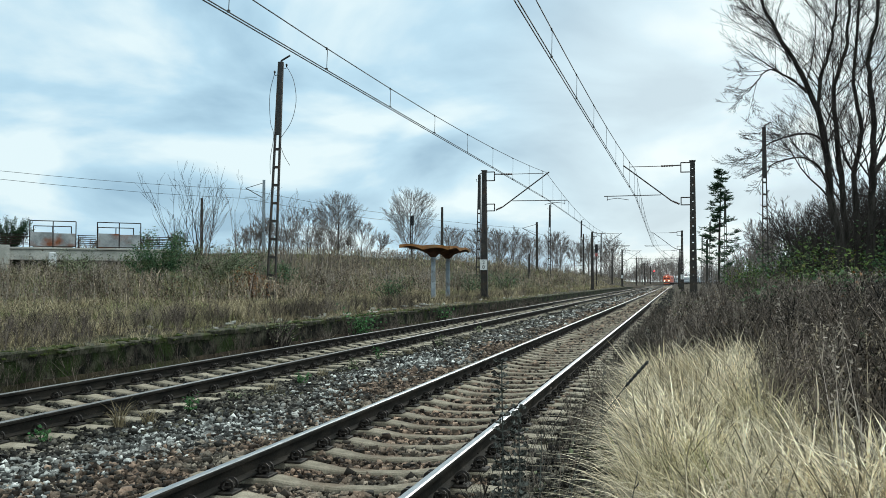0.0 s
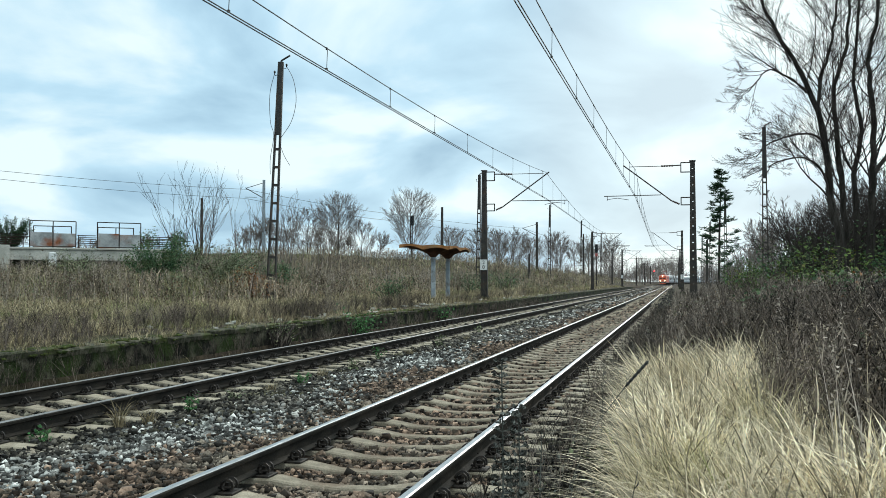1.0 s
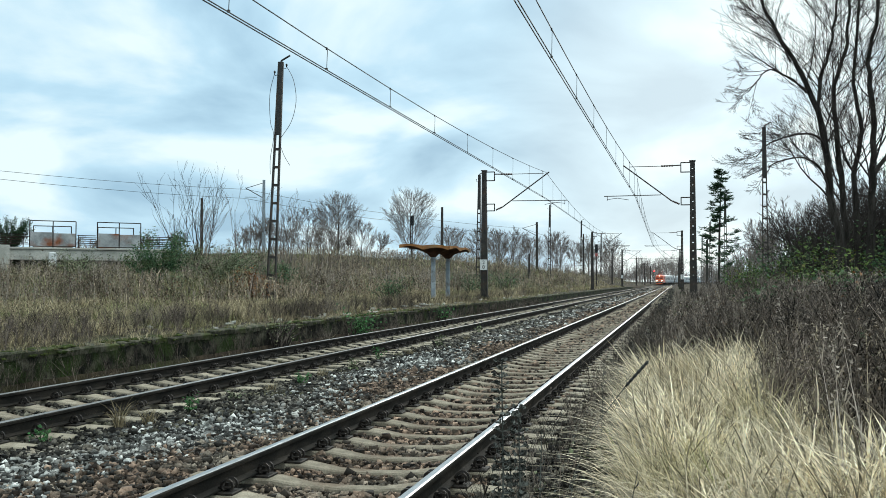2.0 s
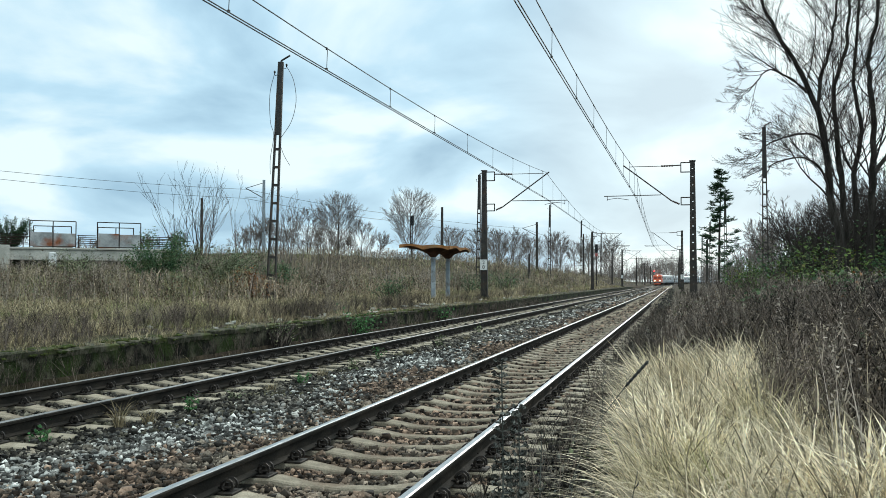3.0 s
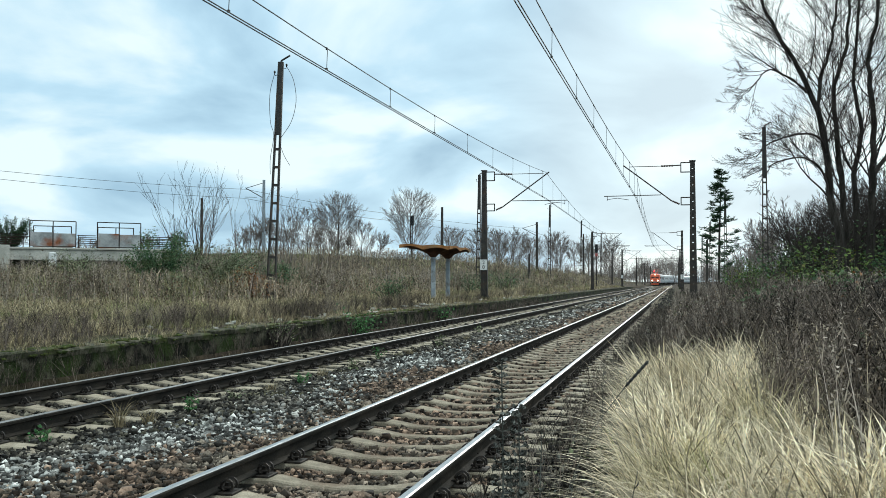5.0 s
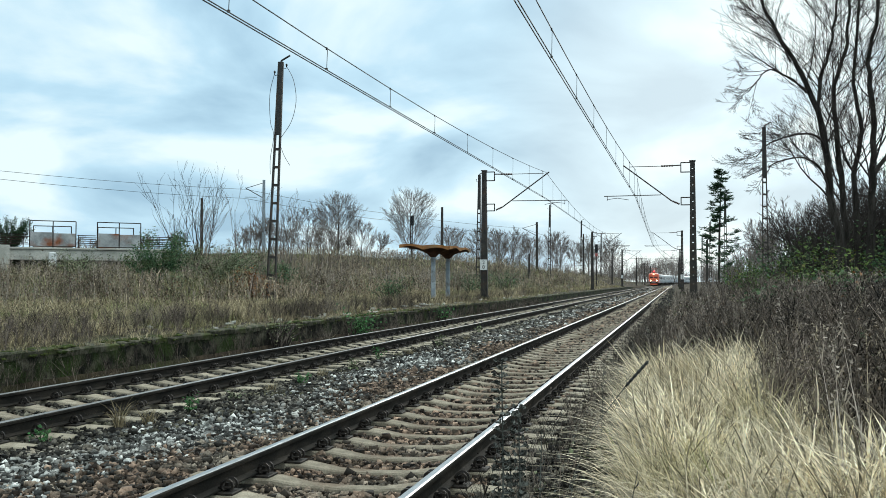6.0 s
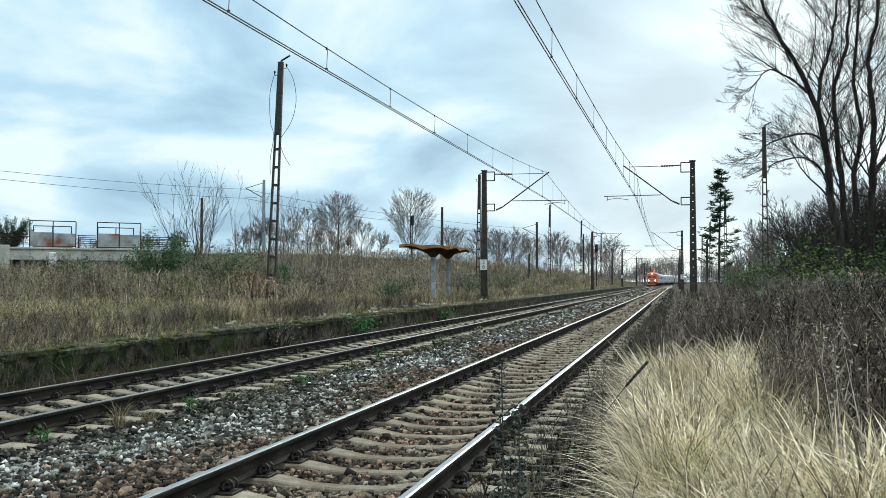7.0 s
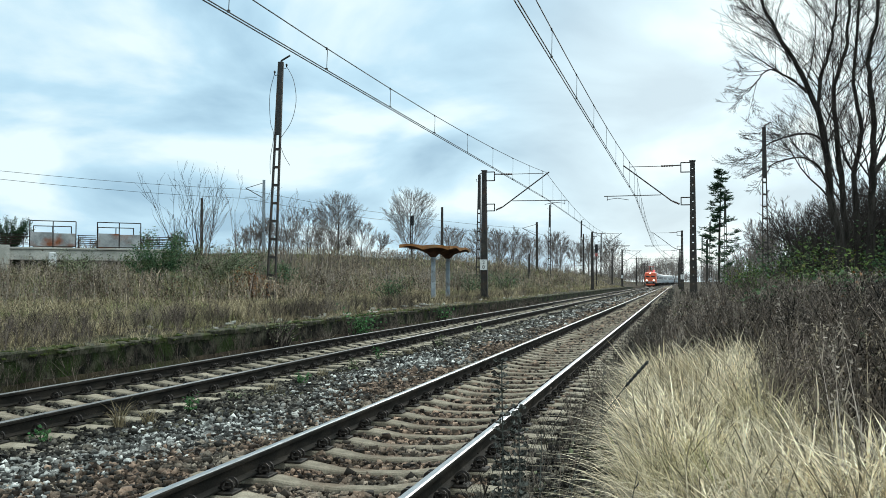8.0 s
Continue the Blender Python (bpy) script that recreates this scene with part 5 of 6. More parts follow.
def grassland():
    rng = np.random.default_rng(11)
    # pale dead grass in front on the right
    tuft = [blades(14, rng, 0.74, 0.012, 0.82, 5) for _ in range(18)]

    def where(x, y, r):
        edge = np.interp(y, [3, 4.5, 6.6, 10], [2.45, 2.32, 2.10, 2.03]) + 0.10 * np.sin(y * 1.9) + 0.05 * np.sin(y * 5.1)
        far = 12.6 + 0.8 * np.sin(x * 4.1)
        side = np.where(y < 5.2, 3.5, 3.2 + 0.16 * np.sin(y * 1.3) + 0.10 * np.sin(y * 3.7))
        return (x > edge) & (y < far) & (x < side) & (np.abs(x - 2.34) + np.maximum(y, 0) * 0.9 > 1.9)
    P = field(9000, 1.66, 4.7, 1.2, 13.4, rng, where)
    n = len(P)
    lump = patch(P[:, 0], P[:, 1], 0.55, 3.0)
    lean = rng.normal(0, 0.16, (n, 2)) + np.stack([0.34 - 0.65 * lump, 0.5 * (patch(P[:, 0], P[:, 1], 0.6, 9.0) - 0.6)], -1)
    size = rng.uniform(0.7, 1.12, n) * (0.72 + 0.5 * patch(P[:, 0], P[:, 1], 0.6, 2.0)) * np.interp(P[:, 1], [4, 9], [1.0, 1.2])
    yaw = rng.uniform(0, 6.28, n)
    lean = np.stack([lean[:, 0] * np.cos(yaw) + lean[:, 1] * np.sin(yaw), -lean[:, 0] * np.sin(yaw) + lean[:, 1] * np.cos(yaw)], -1)
    o = scatter("dry_grass", tuft, P, yaw, size, M["dry_grass"], tilt=lean)
    G = field(900, 1.9, 4.4, 1.6, 12.5, rng, where)
    g = scatter("green_grass", tuft, G, rng.uniform(0, 6.28, len(G)), rng.uniform(0.5, 0.95, len(G)), M["green_blade"], tilt=rng.normal(0, 0.2, (len(G), 2)))
    tagged(g, "yellow-green grass blades among the dead grass", "grass", kind="stuff")
    tagged(o, "tall pale straw-coloured dead grass", "grass", kind="stuff")
    # scattered grass running on among the weeds
    P = field(900, 1.9, 9, 8, 26, rng, lambda x, y, r: (x > 1.95 + 0.012 * y) & (r.random(len(x)) < 0.6))
    n = len(P)
    o = scatter("dry_grass", tuft, P, rng.uniform(0, 6.28, n), rng.uniform(0.6, 1.1, n), M["bank_grass"], tilt=rng.normal(0, 0.15, (n, 2)))
    tagged(o, "sparse dead grass among brown weeds", "grass", kind="stuff")
    # brown weeds on the right
    weeds = [weed_template(rng, 20, 4) for _ in range(9)]

    def weedy(x, y, r):
        inner = np.where(y > 12.2 + 0.5 * np.sin(x * 5), 2.0 + 0.1 * np.sin(y), np.interp(y, [4.6, 8], [3.05, 3.15]) + 0.16 * np.sin(y * 1.3) + 0.10 * np.sin(y * 3.7))
        return (x > inner) & (y > 4.7) & (x < 3.4 + 0.24 * y)
    P = np.concatenate([field(4200, 2.0, 7.6, 5.0, 17, rng, weedy), field(2000, 2.0, 13, 17, 36, rng, weedy), field(700, 2.1, 16, 36, 70, rng, weedy)])
    n = len(P)
    size = rng.uniform(0.72, 1.25, n) * (0.72 + 0.45 * patch(P[:, 0], P[:, 1], 1.6, 5.0))
    size = np.where(P[:, 1] > 17, size * 1.05, size) * np.interp(P[:, 0], [2.0, 4.5], [0.72, 1.05])
    o = scatter("brown_weeds", weeds, P, rng.uniform(0, 6.28, n), np.stack([size * 1.25, size * 1.25, size], -1), M["brown_weed"], tilt=rng.normal(0, 0.10, (n, 2)))
    tall = [weed_template(rng, 13, 4, 1.0, 0.07) for _ in range(8)]
    Q = np.concatenate([field(1000, 2.0, 7.6, 3.9, 17, rng, weedy), field(800, 2.0, 13, 17, 36, rng, weedy), field(350, 2.1, 16, 36, 70, rng, weedy)])
    m = len(Q)
    sz = rng.uniform(0.85, 1.3, m) * np.interp(Q[:, 0], [2.0, 4.5], [0.72, 1.05])
    q = scatter("pale_weeds", tall, Q, rng.uniform(0, 6.28, m), sz, M["pale_weed"], tilt=rng.normal(0, 0.12, (m, 2)))
    tagged(q, "pale grey-brown seeding weeds among darker ones", "weeds", kind="stuff")
    tagged(o, "dense dead brown weeds with dry seed heads", "weeds", kind="stuff")
    # weeds on the left-hand bank
    lite = [weed_template(rng, 9, 2, 1.0, 0.16, 2.6, 2.0) for _ in range(9)]

    def bank(x, y, r):
        cx = np.interp(y, CREST_Y, CREST_X)
        return (x < np.interp(y, [15, 26, 37, 60, 90], [-16.2, -14.6, -12.4, -11.0, -10.2]) - 0.8 * np.sin(y * 0.6) + r.normal(0, 0.5, len(x))) & (x > cx - 1) & (x > 2.3 - 0.82 * y - 2)
    P = np.concatenate([field(3400, -32, -9, 12, 45, rng, bank), field(4300, -52, -9, 45, 85, rng, bank), field(5000, -55, -9, 80, 170, rng, bank), field(1200, -20, -9, 170, 300, rng, bank)])
    n = len(P)
    size = rng.uniform(0.55, 1.2, n) * (0.35 + 1.15 * patch(P[:, 0], P[:, 1], 3.0, 8.0))
    size = np.where(P[:, 1] > 80, size * 1.15, size) * (1 - 0.62 * np.exp(-(((P[:, 0] + 46) / 17) ** 2 + ((P[:, 1] - 62) / 18) ** 2)))
    near_crest = np.clip((np.interp(P[:, 1], CREST_Y, CREST_X) + 9 - P[:, 0]) / 9, 0, 1) * (P[:, 1] > 95)
    size = size * (1 - 0.55 * near_crest)
    front = P[:, 1] < 30
    slim = [weed_template(rng, 12, 3, 1.0, 0.16, 1.5) for _ in range(9)]
    for pick, kinds in ((front, slim), (~front, lite)):
        m = int(pick.sum())
        o = scatter("bank_weeds", kinds, P[pick], rng.uniform(0, 6.28, m), np.stack([size * 1.7, size * 1.7, size * 1.05], -1)[pick], M["bank_weed"], tilt=rng.normal(0, 0.10, (m, 2)))
        tagged(o, "dead brown weeds over the embankment", "weeds", kind="stuff")
    Q = np.concatenate([field(1300, -32, -9.5, 12, 45, rng, bank), field(1500, -52, -9.5, 45, 85, rng, bank), field(1500, -55, -9.5, 80, 170, rng, bank)])
    m = len(Q)
    q = scatter("pale_weeds", [weed_template(rng, 11, 3, 1.0, 0.09, 2.4, 1.9) for _ in range(6)], Q, rng.uniform(0, 6.28, m), rng.uniform(0.6, 1.25, m) * np.interp(Q[:, 1], [12, 60, 90, 100], [0.8, 1.3, 1.3, 0.75]), M["pale_weed"], tilt=rng.normal(0, 0.14, (m, 2)))
    tagged(q, "pale dead stalks on the embankment", "weeds", kind="stuff")
    dark = field(1500, -50, -9.6, 14, 120, rng, bank)
    dark = dark[patch(dark[:, 0], dark[:, 1], 5.0, 21.0) > 0.5]
    m = len(dark)
    q = scatter("dark_weeds", [weed_template(rng, 14, 3, 1.0, 0.2, 2.4, 1.8) for _ in range(6)], dark, rng.uniform(0, 6.28, m), rng.uniform(0.5, 1.3, m), M["brown_weed"], tilt=rng.normal(0, 0.14, (m, 2)))
    tagged(q, "darker dead weeds in patches on the embankment", "weeds", kind="stuff")
    # low grass on the platform and the bank's foot
    low = [blades(9, rng, 0.34, 0.017, 0.9, 2) for _ in range(8)]

    def bank_foot(x, y, r):
        return (x > 2.3 - 0.82 * y - 2) & (patch(x, y, 1.6, 44.0) + r.normal(0, 0.07, len(x)) > 0.53)

    def plat(x, y, r):
        return (x > 2.3 - 0.82 * y - 2) & (r.random(len(x)) < np.clip((-6.25 - x) / 1.3, 0.12, 1))
    P = np.concatenate([field(5200, -13, -6.3, 8, 32, rng, plat), field(3200, -14, -6.3, 32, 75, rng, plat), field(900, -12, -6.3, 75, 190, rng, plat), field(1800, -34, -11, 20, 80, rng, bank)])
    n = len(P)
    size = rng.uniform(0.6, 1.5, n) * np.where(P[:, 0] > -7.4, 0.55, 1.0) * np.where(P[:, 1] > 40, 1.4, 1.0)
    o = scatter("platform_grass", low, P, rng.uniform(0, 6.28, n), size, M["bank_grass"], tilt=rng.normal(0, 0.2, (n, 2)))
    band = [blades(12, rng, 0.55, 0.018, 0.95, 3) for _ in range(8)]
    S = np.concatenate([field(4600, -18, -8.4, 12, 34, rng, bank_foot), field(2200, -14, -7.8, 34, 75, rng, bank_foot), field(700, -30, -9, 80, 170, rng, bank)])
    k = len(S)
    st = scatter("straw_grass", band, S, rng.uniform(0, 6.28, k), rng.uniform(0.5, 1.15, k) * np.where(S[:, 1] > 60, 1.5, 1.0), M["straw"], tilt=rng.normal(0, 0.25, (k, 2)))
    tagged(st, "pale straw tussocks at the foot of the bank", "grass", kind="stuff")
    tagged(o, "low yellowed grass over the platform", "grass", kind="stuff")


grassland()


def leaf_specks():
    """Withered leaves still hanging in the weeds, on both sides of the line."""
    rng = np.random.default_rng(91)
    t = []
    for _ in range(6):
        v = np.array([(0, -0.5, 0), (0.4, 0.05, rng.uniform(-0.3, 0.3)), (0, 0.6, 0.1), (-0.4, 0.05, rng.uniform(-0.3, 0.3))])
        r = np.array(Euler(rng.uniform(-1.2, 1.2, 3)).to_matrix())
        t.append((v @ r.T, np.array([(0, 1, 2), (0, 2, 3)])))

    def bank(x, y, r):
        return (x < np.interp(y, [15, 26, 37, 60, 90], [-14.5, -13, -11.4, -10.2, -9.5]) - 0.8 * np.sin(y * 0.6)) & (x > np.interp(y, CREST_Y, CREST_X) - 2) & (x > 2.3 - 0.82 * y - 2)
    for m, n, seed, label in (("leaf_brown", 26000, 3.0, "withered brown leaves in the bank's weeds"), ("leaf_grey", 17000, 7.0, "dull olive leaves in the bank's weeds")):
        P = np.concatenate([field(n, -34, -8.5, 14, 55, rng, bank), field(n, -55, -8.5, 50, 130, rng, bank)])
        P = P[patch(P[:, 0], P[:, 1], 3.5, seed) + rng.normal(0, 0.08, len(P)) > 0.5]
        k = len(P)
        P[:, 2] += rng.random(k) ** 1.3 * 0.95
        o = scatter("withered_leaves", t, P, rng.uniform(0, 6.28, k), rng.uniform(0.04, 0.085, k) * np.interp(P[:, 1], [14, 90], [0.7, 1.7]), M[m])
        tagged(o, label, "leaves", kind="stuff")
    for m, n, label in (("leaf_brown", 16000, "withered brown leaves in the weeds beside the line"), ("pale_weed", 14000, "pale dry leaves in the weeds beside the line"), ("leaf_grey", 9000, "dull olive leaves in the weeds beside the line")):
        P = field(n, 2.1, 10, 5.5, 34, rng, lambda x, y, r: (x > np.where(y > 12.4, 2.1, 3.35)) & (x < 3.4 + 0.22 * y))
        if m == "leaf_grey":
            P = P[patch(P[:, 0], P[:, 1], 2.0, 15.0) > 0.52]
        k = len(P)
        P[:, 2] += rng.random(k) ** 0.9 * np.interp(P[:, 0], [2.0, 4.5], [0.7, 1.02])
        o = scatter("withered_leaves", t, P, rng.uniform(0, 6.28, k), rng.uniform(0.014, 0.034, k) * np.interp(P[:, 1], [5, 25], [0.8, 2.0]), M[m])
        tagged(o, label, "leaves", kind="stuff")
    for m, n in (("leaf_grey", 500), ("dark_weed", 2000)):
        P = field(n, 1.3, 2.1, 4.0, 22, rng, lambda x, y, r: r.random(len(x)) < np.clip((x - 1.2) * 1.3, 0, 1))
        P[:, 2] += 0.03 + rng.random(len(P)) ** 2 * 0.22
        k = len(P)
        o = scatter("withered_leaves", t, P, rng.uniform(0, 6.28, k), rng.uniform(0.02, 0.05, k), M[m])
        tagged(o, "dark dead leaves on the ballast shoulder", "leaves", kind="stuff")
    edge = [weed_template(rng, 12, 3, 0.5, 0.18, 1.4) for _ in range(6)]
    P = np.concatenate([field(1500, -8.6, -6.35, 9, 34, rng), field(600, -8.6, -6.35, 34, 70, rng)])
    P = P[patch(P[:, 0], P[:, 1], 1.8, 33.0) > 0.47]
    k = len(P)
    o = scatter("dark_weeds", edge, P, rng.uniform(0, 6.28, k), rng.uniform(0.35, 0.95, k), M["brown_weed"], tilt=rng.normal(0, 0.2, (k, 2)))
    tagged(o, "low dark weeds along the platform edge", "weeds", kind="stuff")


leaf_specks()


def far_brush():
    """Tall brush and undergrowth that closes the distance under the trees."""
    rng = np.random.default_rng(55)
    t = [weed_template(rng, 30, 3, 1.0, 0.22, 2.2) for _ in range(7)]

    def behind(x, y, r):
        return x < np.interp(y, CREST_Y, CREST_X) - 3
    P = np.concatenate([field(330, -85, -14, 175, 330, rng, behind), field(330, -60, -15, 330, 480, rng), field(420, 9, 45, 120, 330, rng), field(300, 24, 90, 330, 520, rng), field(260, -40, 12, 500, 640, rng)])
    n = len(P)
    size = rng.uniform(1.4, 3.6, n) * np.interp(P[:, 1], [150, 500], [0.9, 1.6])
    o = scatter("distant_brush", t, P, rng.uniform(0, 6.28, n), np.stack([size * 1.6, size * 1.6, size], -1), M["hazed_twig"])
    tagged(o, "grey-brown brush under the distant bare trees", "brush", kind="stuff")


far_brush()


# ---- leafy things ----
def leaves(name, spots, size, material, parent, seed):
    """Small bent leaves, each of two faces, at many spots."""
    rng = np.random.default_rng(seed)
    t = []
    for _ in range(6):
        w, d = rng.uniform(0.35, 0.6), rng.uniform(-0.3, 0.3)
        v = np.array([(0, -0.5, 0), (w, 0.05, d), (0, 0.6, 0.1), (-w, 0.05, d)])
        r = np.array(Euler(rng.uniform(-0.9, 0.9, 3)).to_matrix())
        t.append((v @ r.T, np.array([(0, 1, 2), (0, 2, 3)])))
    n = len(spots)
    return scatter(name, t, np.asarray(spots), rng.uniform(0, 6.28, n), rng.uniform(0.6, 1.3, n) * size, M[material], parent=parent)


def leafy_bush(x, y, rx, ry, h, seed, label, material="leaf_green", n=900, size=0.09, group="leafy bushes"):
    rng = np.random.default_rng(seed)
    z0 = float(ground_z(x, y)) - 0.05
    t = thing("bush", pose(x, y, z0), label, "bush", group=group)
    b = Buf()
    tips = []
    for k in range(26):
        a, q = rng.uniform(0, 6.28), rng.uniform(0.1, 1)
        tip = Vector((math.cos(a) * rx * q, math.sin(a) * ry * q, h * rng.uniform(0.55, 1.05)))
        b.tube([(0.1 * math.cos(a), 0.1 * math.sin(a), 0), tip * 0.5 + Vector((0, 0, h * 0.12)), tip], [0.018, 0.012, 0.005], 4)
        tips.append(tip)
    stalks = part("stem_tangle", b, M["twig"], t)
    tagged(stalks, kind="stuff")
    P = []
    for _ in range(n):
        tip = tips[rng.integers(0, len(tips))]
        u = rng.uniform(0.3, 1.05)
        P.append((tip.x * u + rng.normal(0, 0.14), tip.y * u + rng.normal(0, 0.14), max(0.05, tip.z * u + rng.normal(0.05, 0.14))))
    o = leaves("foliage", P, size, material, t, seed)
    tagged(o, kind="stuff")
    return t


for k, (x, y, rx, ry, h, m, n) in enumerate(((-22.2, 43, 2.0, 1.8, 2.9, "leaf_green", 5200), (-18.8, 43, 2.4, 1.8, 2.3, "leaf_grey", 3000), (-16.2, 44, 1.6, 1.4, 1.6, "leaf_green", 1200), (-26, 42, 1.8, 1.5, 1.7, "leaf_grey", 900), (-30, 47, 2.5, 2.0, 2.2, "leaf_grey", 900), (-22, 52, 2.6, 2.0, 2.2, "leaf_green", 900),
                                             (-10.8, 44, 1.3, 1.5, 1.1, "leaf_green", 500), (-10.6, 62, 2.0, 3, 1.5, "leaf_green", 700), (-11.5, 80, 2.2, 4, 1.8, "leaf_green", 700), (-17.2, 36, 0.9, 0.8, 1.0, "leaf_grey", 350))):
    leafy_bush(x, y, rx, ry, h, 300 + k, "grey-green leafy bush on the bank" if m == "leaf_grey" else "green leafy bush on the bank", m, int(n * 1.9), 0.075)
for k, (x, y, rx, h, n) in enumerate(((5.7, 26.5, 1.1, 2.2, 1300), (6.5, 25.0, 1.3, 1.7, 1300), (8.0, 25.5, 1.6, 1.6, 1500), (7.4, 33, 1.8, 2.4, 1800), (9.2, 30, 1.8, 2.6, 1800), (9.5, 38, 2.2, 3.2, 2200), (6.6, 39, 1.8, 2.6, 1500), (5.4, 42, 1.4, 2.0, 700), (6.2, 58, 2.0, 2.4, 600), (4.9, 15.5, 0.8, 0.95, 500), (5.6, 18.5, 1.0, 1.2, 700), (4.3, 20.5, 0.8, 1.1, 450), (4.4, 8.3, 0.5, 0.8, 300))):
    leafy_bush(x, y, rx, rx, h, 330 + k, "dark green bramble under bare trees" if k > 2 else "yellow-green bramble before the bare trees", "leaf_green" if k > 2 else "leaf_bramble", int(n * (1.4 if k > 2 else 0.75)), 0.08, "brambles under the trees")


def weed_plant(x, y, h, seed, label, material="leaf_green", n=70, width=0.16):
    """A small plant rooted in the ballast."""
    rng = np.random.default_rng(seed)
    z0 = float(ground_z(x, y)) - 0.02
    t = thing("weed_plant", pose(x, y, z0), label, "plant", group="weeds in the ballast")
    b = Buf()
    P = []
    for k in range(5):
        a, q = rng.uniform(0, 6.28), rng.uniform(0.2, 1) * width
        tip = Vector((math.cos(a) * q, math.sin(a) * q, h * rng.uniform(0.6, 1)))
        b.tube([(0, 0, 0), tip * 0.5 + Vector((0, 0, 0.02)), tip], [0.004, 0.003, 0.0015], 4)
        for _ in range(n // 5):
            u = rng.uniform(0.2, 1.0)
            P.append((tip.x * u + rng.normal(0, 0.03), tip.y * u + rng.normal(0, 0.03), max(0.01, tip.z * u + rng.normal(0, 0.02))))
    tagged(part("stem_tangle", b, M["shrub_twig"], t), kind="stuff")
    o = leaves("foliage", P, 0.035, material, t, seed)
    tagged(o, kind="stuff")


def grass_clump(x, y, h, seed, label):
    rng = np.random.default_rng(seed)
    v, f = blades(60, rng, h, 0.009, 0.75, 4)
    me = bpy.data.meshes.new("grass_clump")
    me.from_pydata([tuple(p) for p in v], [], [tuple(q) for q in f])
    me.materials.append(M["bank_grass"])
    ob = new("grass_clump", me)
    ob.matrix_world = pose(x, y, float(ground_z(x, y)) - 0.02)
    tagged(ob, label, "plant", group="weeds in the ballast")


for k, (x, y, h, n, label, m) in enumerate((
        (-3.02, 10.1, 0.24, 110, "bright green weed growing in the ballast", "leaf_bright"), (-3.35, 7.9, 0.2, 60, "small green weed in the ballast", "leaf_bright"),
        (-2.83, 13.0, 0.26, 110, "bright green weed growing in the ballast", "leaf_bright"), (-3.1, 17.6, 0.3, 90, "bright green weed growing in the ballast", "leaf_bright"),
        (-3.0, 11.2, 0.18, 70, "low olive weed beside the rail", "leaf_grey"), (-2.9, 15.4, 0.22, 80, "low olive weed beside the rail", "leaf_grey"),
        (-2.9, 21.5, 0.3, 90, "low olive weed beside the rail", "leaf_grey"), (-3.1, 27.0, 0.3, 90, "low olive weed beside the rail", "leaf_grey"))):
    weed_plant(x, y, h, 400 + k, label, m, n)
grass_clump(-3.08, 8.75, 0.42, 420, "yellow-green grass clump in the ballast")
grass_clump(-2.95, 9.1, 0.30, 421, "yellow-green grass clump in the ballast")
for k, (x, y) in enumerate(((-2.95, 12.2), (-3.0, 14.3), (-2.9, 19.0), (-2.8, 24.0))):
    grass_clump(x, y, 0.22, 422 + k, "short yellowed grass tuft in the ballast")
leafy_bush(-5.85, 24.6, 0.6, 0.9, 0.62, 440, "green seedling bush at the platform wall", "leaf_bright", 420, 0.06, "bushes at the platform wall")
leafy_bush(-5.95, 19.6, 0.5, 0.9, 0.75, 441, "dark leafless bush at the platform wall", "leaf_grey", 200, 0.05, "bushes at the platform wall")
leafy_bush(-5.85, 34.0, 0.5, 0.9, 0.5, 442, "green seedling bush at the platform wall", "leaf_bright", 260, 0.06, "bushes at the platform wall")



def mullein(x, y, h, seed, label):
    """A dead upright weed: tiers of short arms that curl up round the stem, each with a few shrivelled leaves."""
    rng = np.random.default_rng(seed)
    z0 = float(ground_z(x, y)) - 0.02
    t = thing("dead_weed", pose(x, y, z0), label, "plant", group="dead weeds by the rail")
    b = Buf()
    b.tube([(0, 0, 0), (0.01, 0, h * 0.5), (0.0, 0.01, h)], [0.006, 0.005, 0.003], 5)
    part("stem", b, M["dark_weed"], t)
    P, arms = [], Buf()
    tiers = int(h / 0.042)
    for k in range(tiers):
        z = h * (0.14 + 0.86 * k / (tiers - 1))
        for a in rng.uniform(0, 6.28, 5):
            q = rng.uniform(0.03, 0.058) * (1.25 - 0.6 * z / h)
            c, s = math.cos(a), math.sin(a)
            arms.tube([(0, 0, z), (c * q * 0.6, s * q * 0.6, z + 0.004), (c * q, s * q, z + 0.012), (c * q * 0.9, s * q * 0.9, z + 0.022)], [0.003, 0.003, 0.005, 0.002], 4)
            for _ in range(3):
                P.append((c * q + rng.normal(0, 0.004), s * q + rng.normal(0, 0.004), z + 0.012 + rng.normal(0, 0.004)))
    tagged(part("leaf_whorl", arms, M["dark_weed"], t), kind="stuff")
    tagged(leaves("dry_leaves", P, 0.022, "dark_weed", t, seed), kind="stuff")


mullein(1.50, 4.75, 1.10, 450, "tall dead weed with curled grey leaves beside the rail")
mullein(1.56, 4.90, 0.86, 451, "dead weed with curled grey leaves beside the rail")
mullein(1.50, 5.0, 0.60, 452, "short dead weed with curled leaves beside the rail")
mullein(1.15, 4.3, 0.32, 453, "short dead weed standing inside the rail")


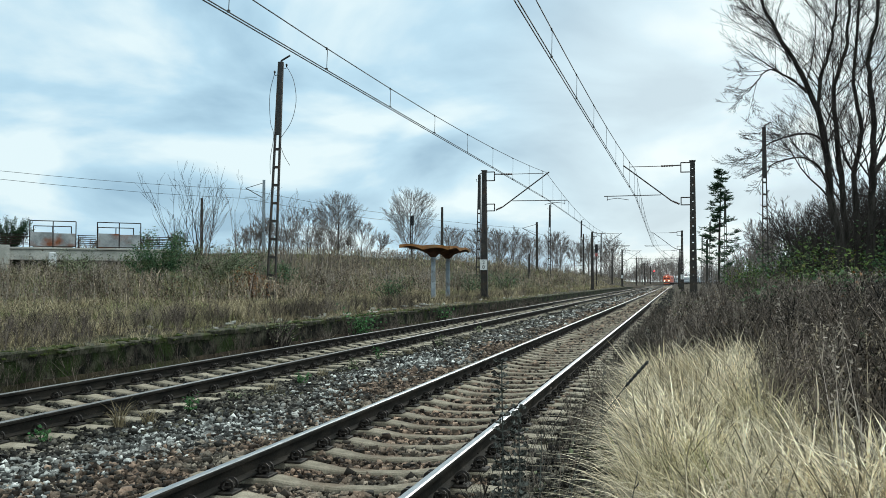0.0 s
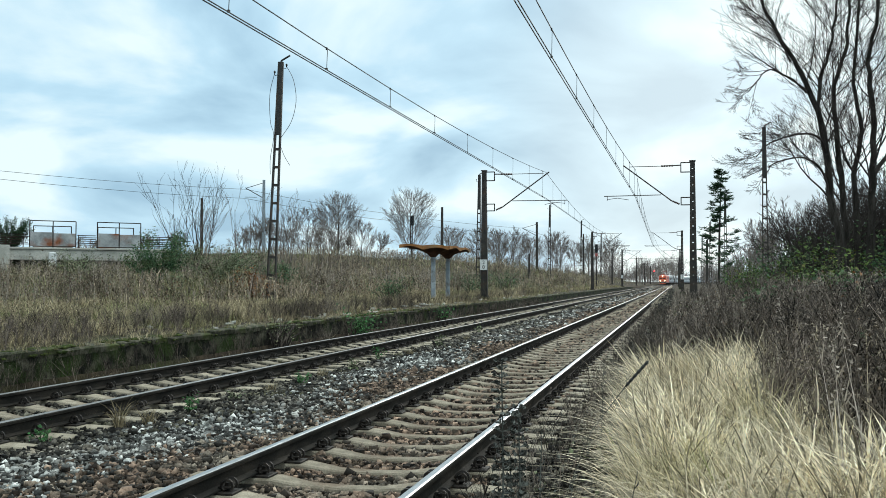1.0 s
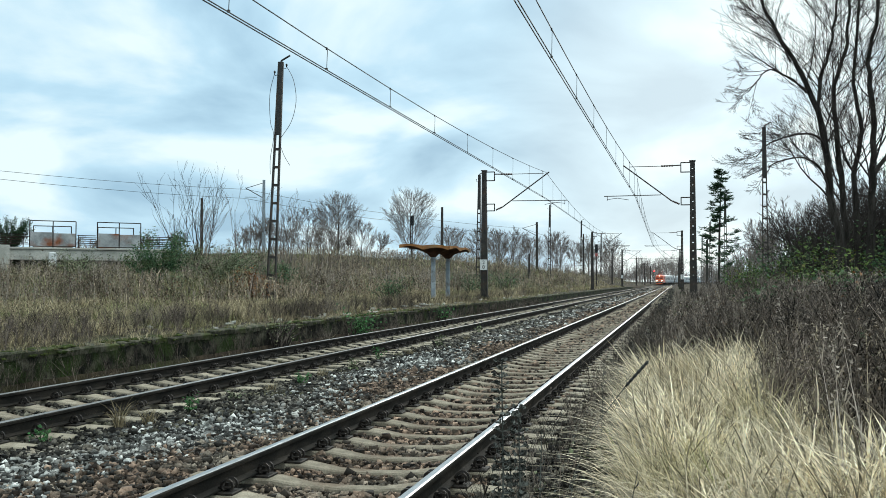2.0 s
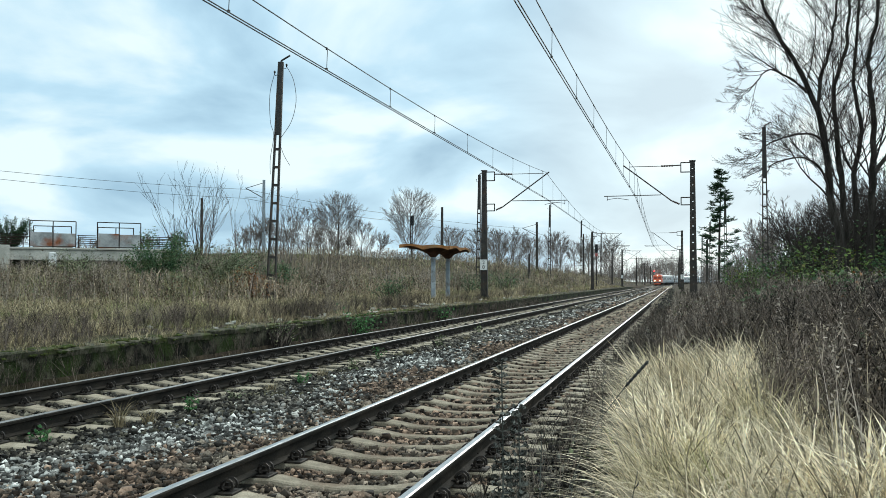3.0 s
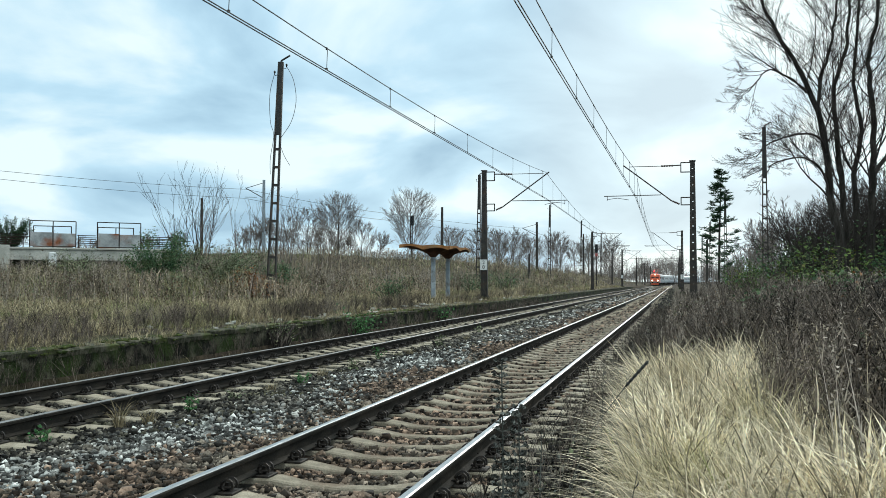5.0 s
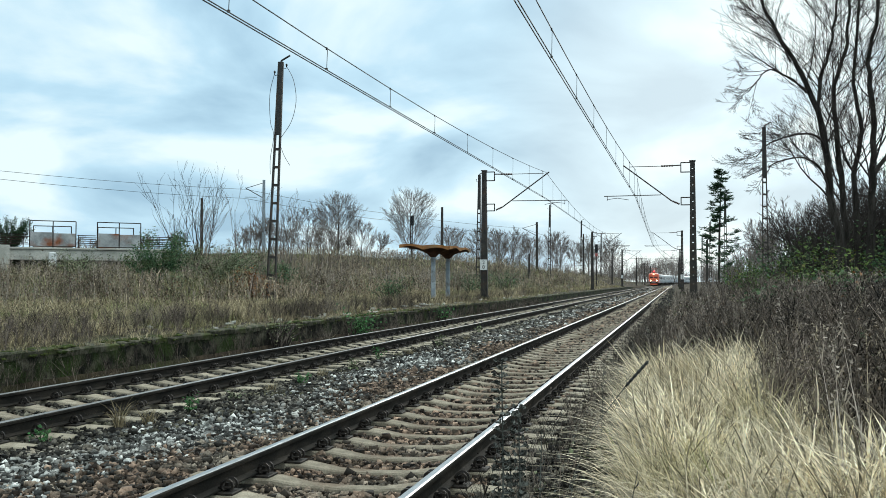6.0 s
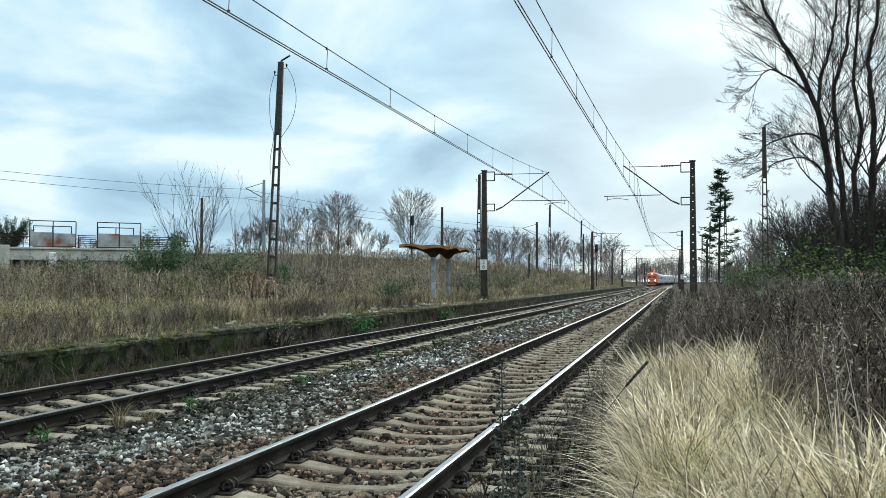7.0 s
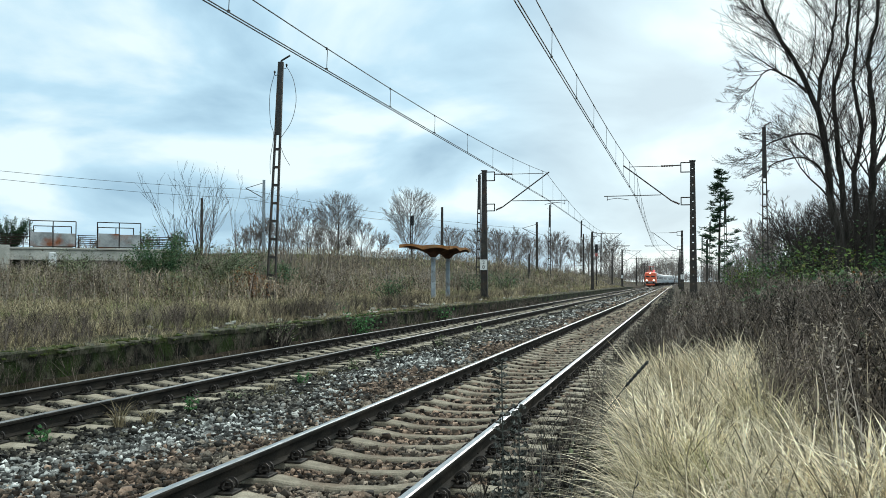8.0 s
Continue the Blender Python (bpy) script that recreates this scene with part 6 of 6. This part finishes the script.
def dead_stalk(x, y, h, lean, label):
    """A thin bare stalk with a few small buds."""
    t = thing("dead_stalk", pose(x, y, float(ground_z(x, y)) - 0.02), label, "plant", group="bare stalks by the rail")
    b = Buf()
    b.tube([(0, 0, 0), (lean * 0.4, 0, h * 0.5), (lean, 0, h)], [0.004, 0.003, 0.0015], 5)
    stem = part("stem", b, M["dark_weed"], t)
    for k in range(5):
        u = 0.5 + 0.1 * k
        b = Buf()
        b.tube([(lean * u, 0, h * u), (lean * u + 0.012 * (-1) ** k, 0.004, h * u + 0.014), (lean * u + 0.016 * (-1) ** k, 0.005, h * u + 0.03)], [0.0015, 0.004, 0.001], 5)
        part("bud", b, M["dark_weed"], stem)


for x, y, h, lean in ((1.60, 5.35, 0.72, 0.02), (1.78, 7.4, 0.95, 0.03), (1.76, 5.2, 0.55, 0.05), (1.84, 6.1, 0.62, -0.04), (1.90, 8.6, 0.8, 0.02), (2.05, 4.4, 0.75, 0.12)):
    dead_stalk(x, y, h, lean, "thin bare dead stalk at the edge of the ballast")


def reed_stalk():
    t = thing("reed_stalk", pose(1.80, 4.6, -0.2), "leaning dark reed stalk with a seed head", "plant")
    b = Buf()
    b.tube([(-0.08, 0, 0), (0.03, 0, 0.47), (0.15, 0, 0.78), (0.31, 0, 0.995)], [0.0012, 0.0012, 0.0014, 0.0025], 5)
    part("stalk", b, M["dark_weed"], t)
    b = Buf()
    b.tube([(0.31 + 0.105 * k / 12, 0.0015 * (-1) ** k, 0.995 + 0.12 * k / 12) for k in range(13)], [0.003] + [0.0085 if k % 2 else 0.0055 for k in range(1, 12)] + [0.002], 7)
    part("seed_head", b, M["black_paint"], t)


reed_stalk()


def verge():
    """Dark low weeds on the shoulder and along the foot of the platform wall."""
    rng = np.random.default_rng(31)
    low = [weed_template(rng, 9, 3, 0.5, 0.16) for _ in range(6)]
    P = np.concatenate([field(130, 1.2, 1.8, 4.2, 14, rng), field(420, 1.3, 2.1, 14, 50, rng), field(650, -6.0, -5.75, 8, 60, rng)])
    n = len(P)
    o = scatter("verge_weeds", low, P, rng.uniform(0, 6.28, n), rng.uniform(0.35, 1.0, n), M["brown_weed"], tilt=rng.normal(0, 0.15, (n, 2)))
    tagged(o, "low dark weeds along the ballast shoulder and wall", "weeds", kind="stuff")
    tuft = [blades(9, rng, 0.30, 0.010, 1.2, 3) for _ in range(6)]
    P = np.concatenate([field(500, -6.45, -6.02, 9, 60, rng), field(200, -5.9, -5.6, 9, 50, rng)])
    P[:500, 2] = EDGE_Z - 0.03
    n = len(P)
    o = scatter("edge_grass", tuft, P, rng.uniform(0, 6.28, n), rng.uniform(0.3, 1.0, n), M["bank_grass"], tilt=rng.normal(0, 0.2, (n, 2)))
    tagged(o, "short grass hanging over the platform edge", "grass", kind="stuff")


verge()


def edge_moss():
    rng = np.random.default_rng(63)
    P = np.concatenate([field(2000, -6.42, -6.06, 8, 34, rng), field(700, -6.42, -6.06, 34, 80, rng)])
    P = P[patch(P[:, 0] * 0.4, P[:, 1], 1.1, 5.0) + rng.normal(0, 0.07, len(P)) > 0.5]
    P[:, 2] = EDGE_Z - 0.015 - 0.06 * (P[:, 0] > -6.1)
    n = len(P)
    s = rng.uniform(0.012, 0.035, n)
    o = scatter("edge_moss", stone_templates(5, 15), P, rng.uniform(0, 6.28, n), np.stack([s * 1.3, s * 1.3, s * 0.6], -1), M["moss"], smooth=True)
    tagged(o, "yellow-green moss cushions on the platform edge", "moss", kind="stuff")


edge_moss()
for k, (x, y, r, h) in enumerate(((5.1, 40, 1.1, 1.7), (4.7, 33, 0.8, 1.35), (5.7, 48, 1.3, 1.9), (6.3, 36, 1.0, 1.6))):
    leafy_bush(x, y, r, r, h, 490 + k, "olive leafy bush among the weeds", "leaf_bramble", 800, 0.07, "brambles under the trees")
for k, (x, y, r, h) in enumerate(((5.1, 14.2, 0.7, 0.95), (5.9, 16.3, 0.9, 1.05), (4.9, 18.4, 0.7, 1.0), (6.6, 20.5, 1.0, 1.15))):
    leafy_bush(x, y, r, r, h, 480 + k, "withered rust-brown plant among the weeds", "leaf_rust", 330, 0.05, "withered plants among the weeds")
leafy_bush(-15.2, 38.5, 1.5, 1.2, 1.3, 470, "rust-brown withered bush on the bank", "leaf_rust", 900, 0.075)
leafy_bush(-73.5, 99, 3.0, 2.0, 4.0, 460, "dark evergreen tree behind the bridge", "needle", 12000, 0.12, "evergreens")


def rubble():
    rng = np.random.default_rng(77)
    P = np.concatenate([field(90, -9.6, -6.4, 16, 40, rng), field(40, -9, -6.4, 40, 70, rng)])
    P[:, 2] += 0.04
    n = len(P)
    o = scatter("rubble", stone_templates(6, 12), P, rng.uniform(0, 6.28, n), np.stack([rng.uniform(0.04, 0.16, n), rng.uniform(0.04, 0.16, n), rng.uniform(0.02, 0.06, n)], -1), M["pale_concrete"])
    tagged(o, "pale broken concrete lying on the platform", "rubble", kind="stuff")


rubble()


motions()
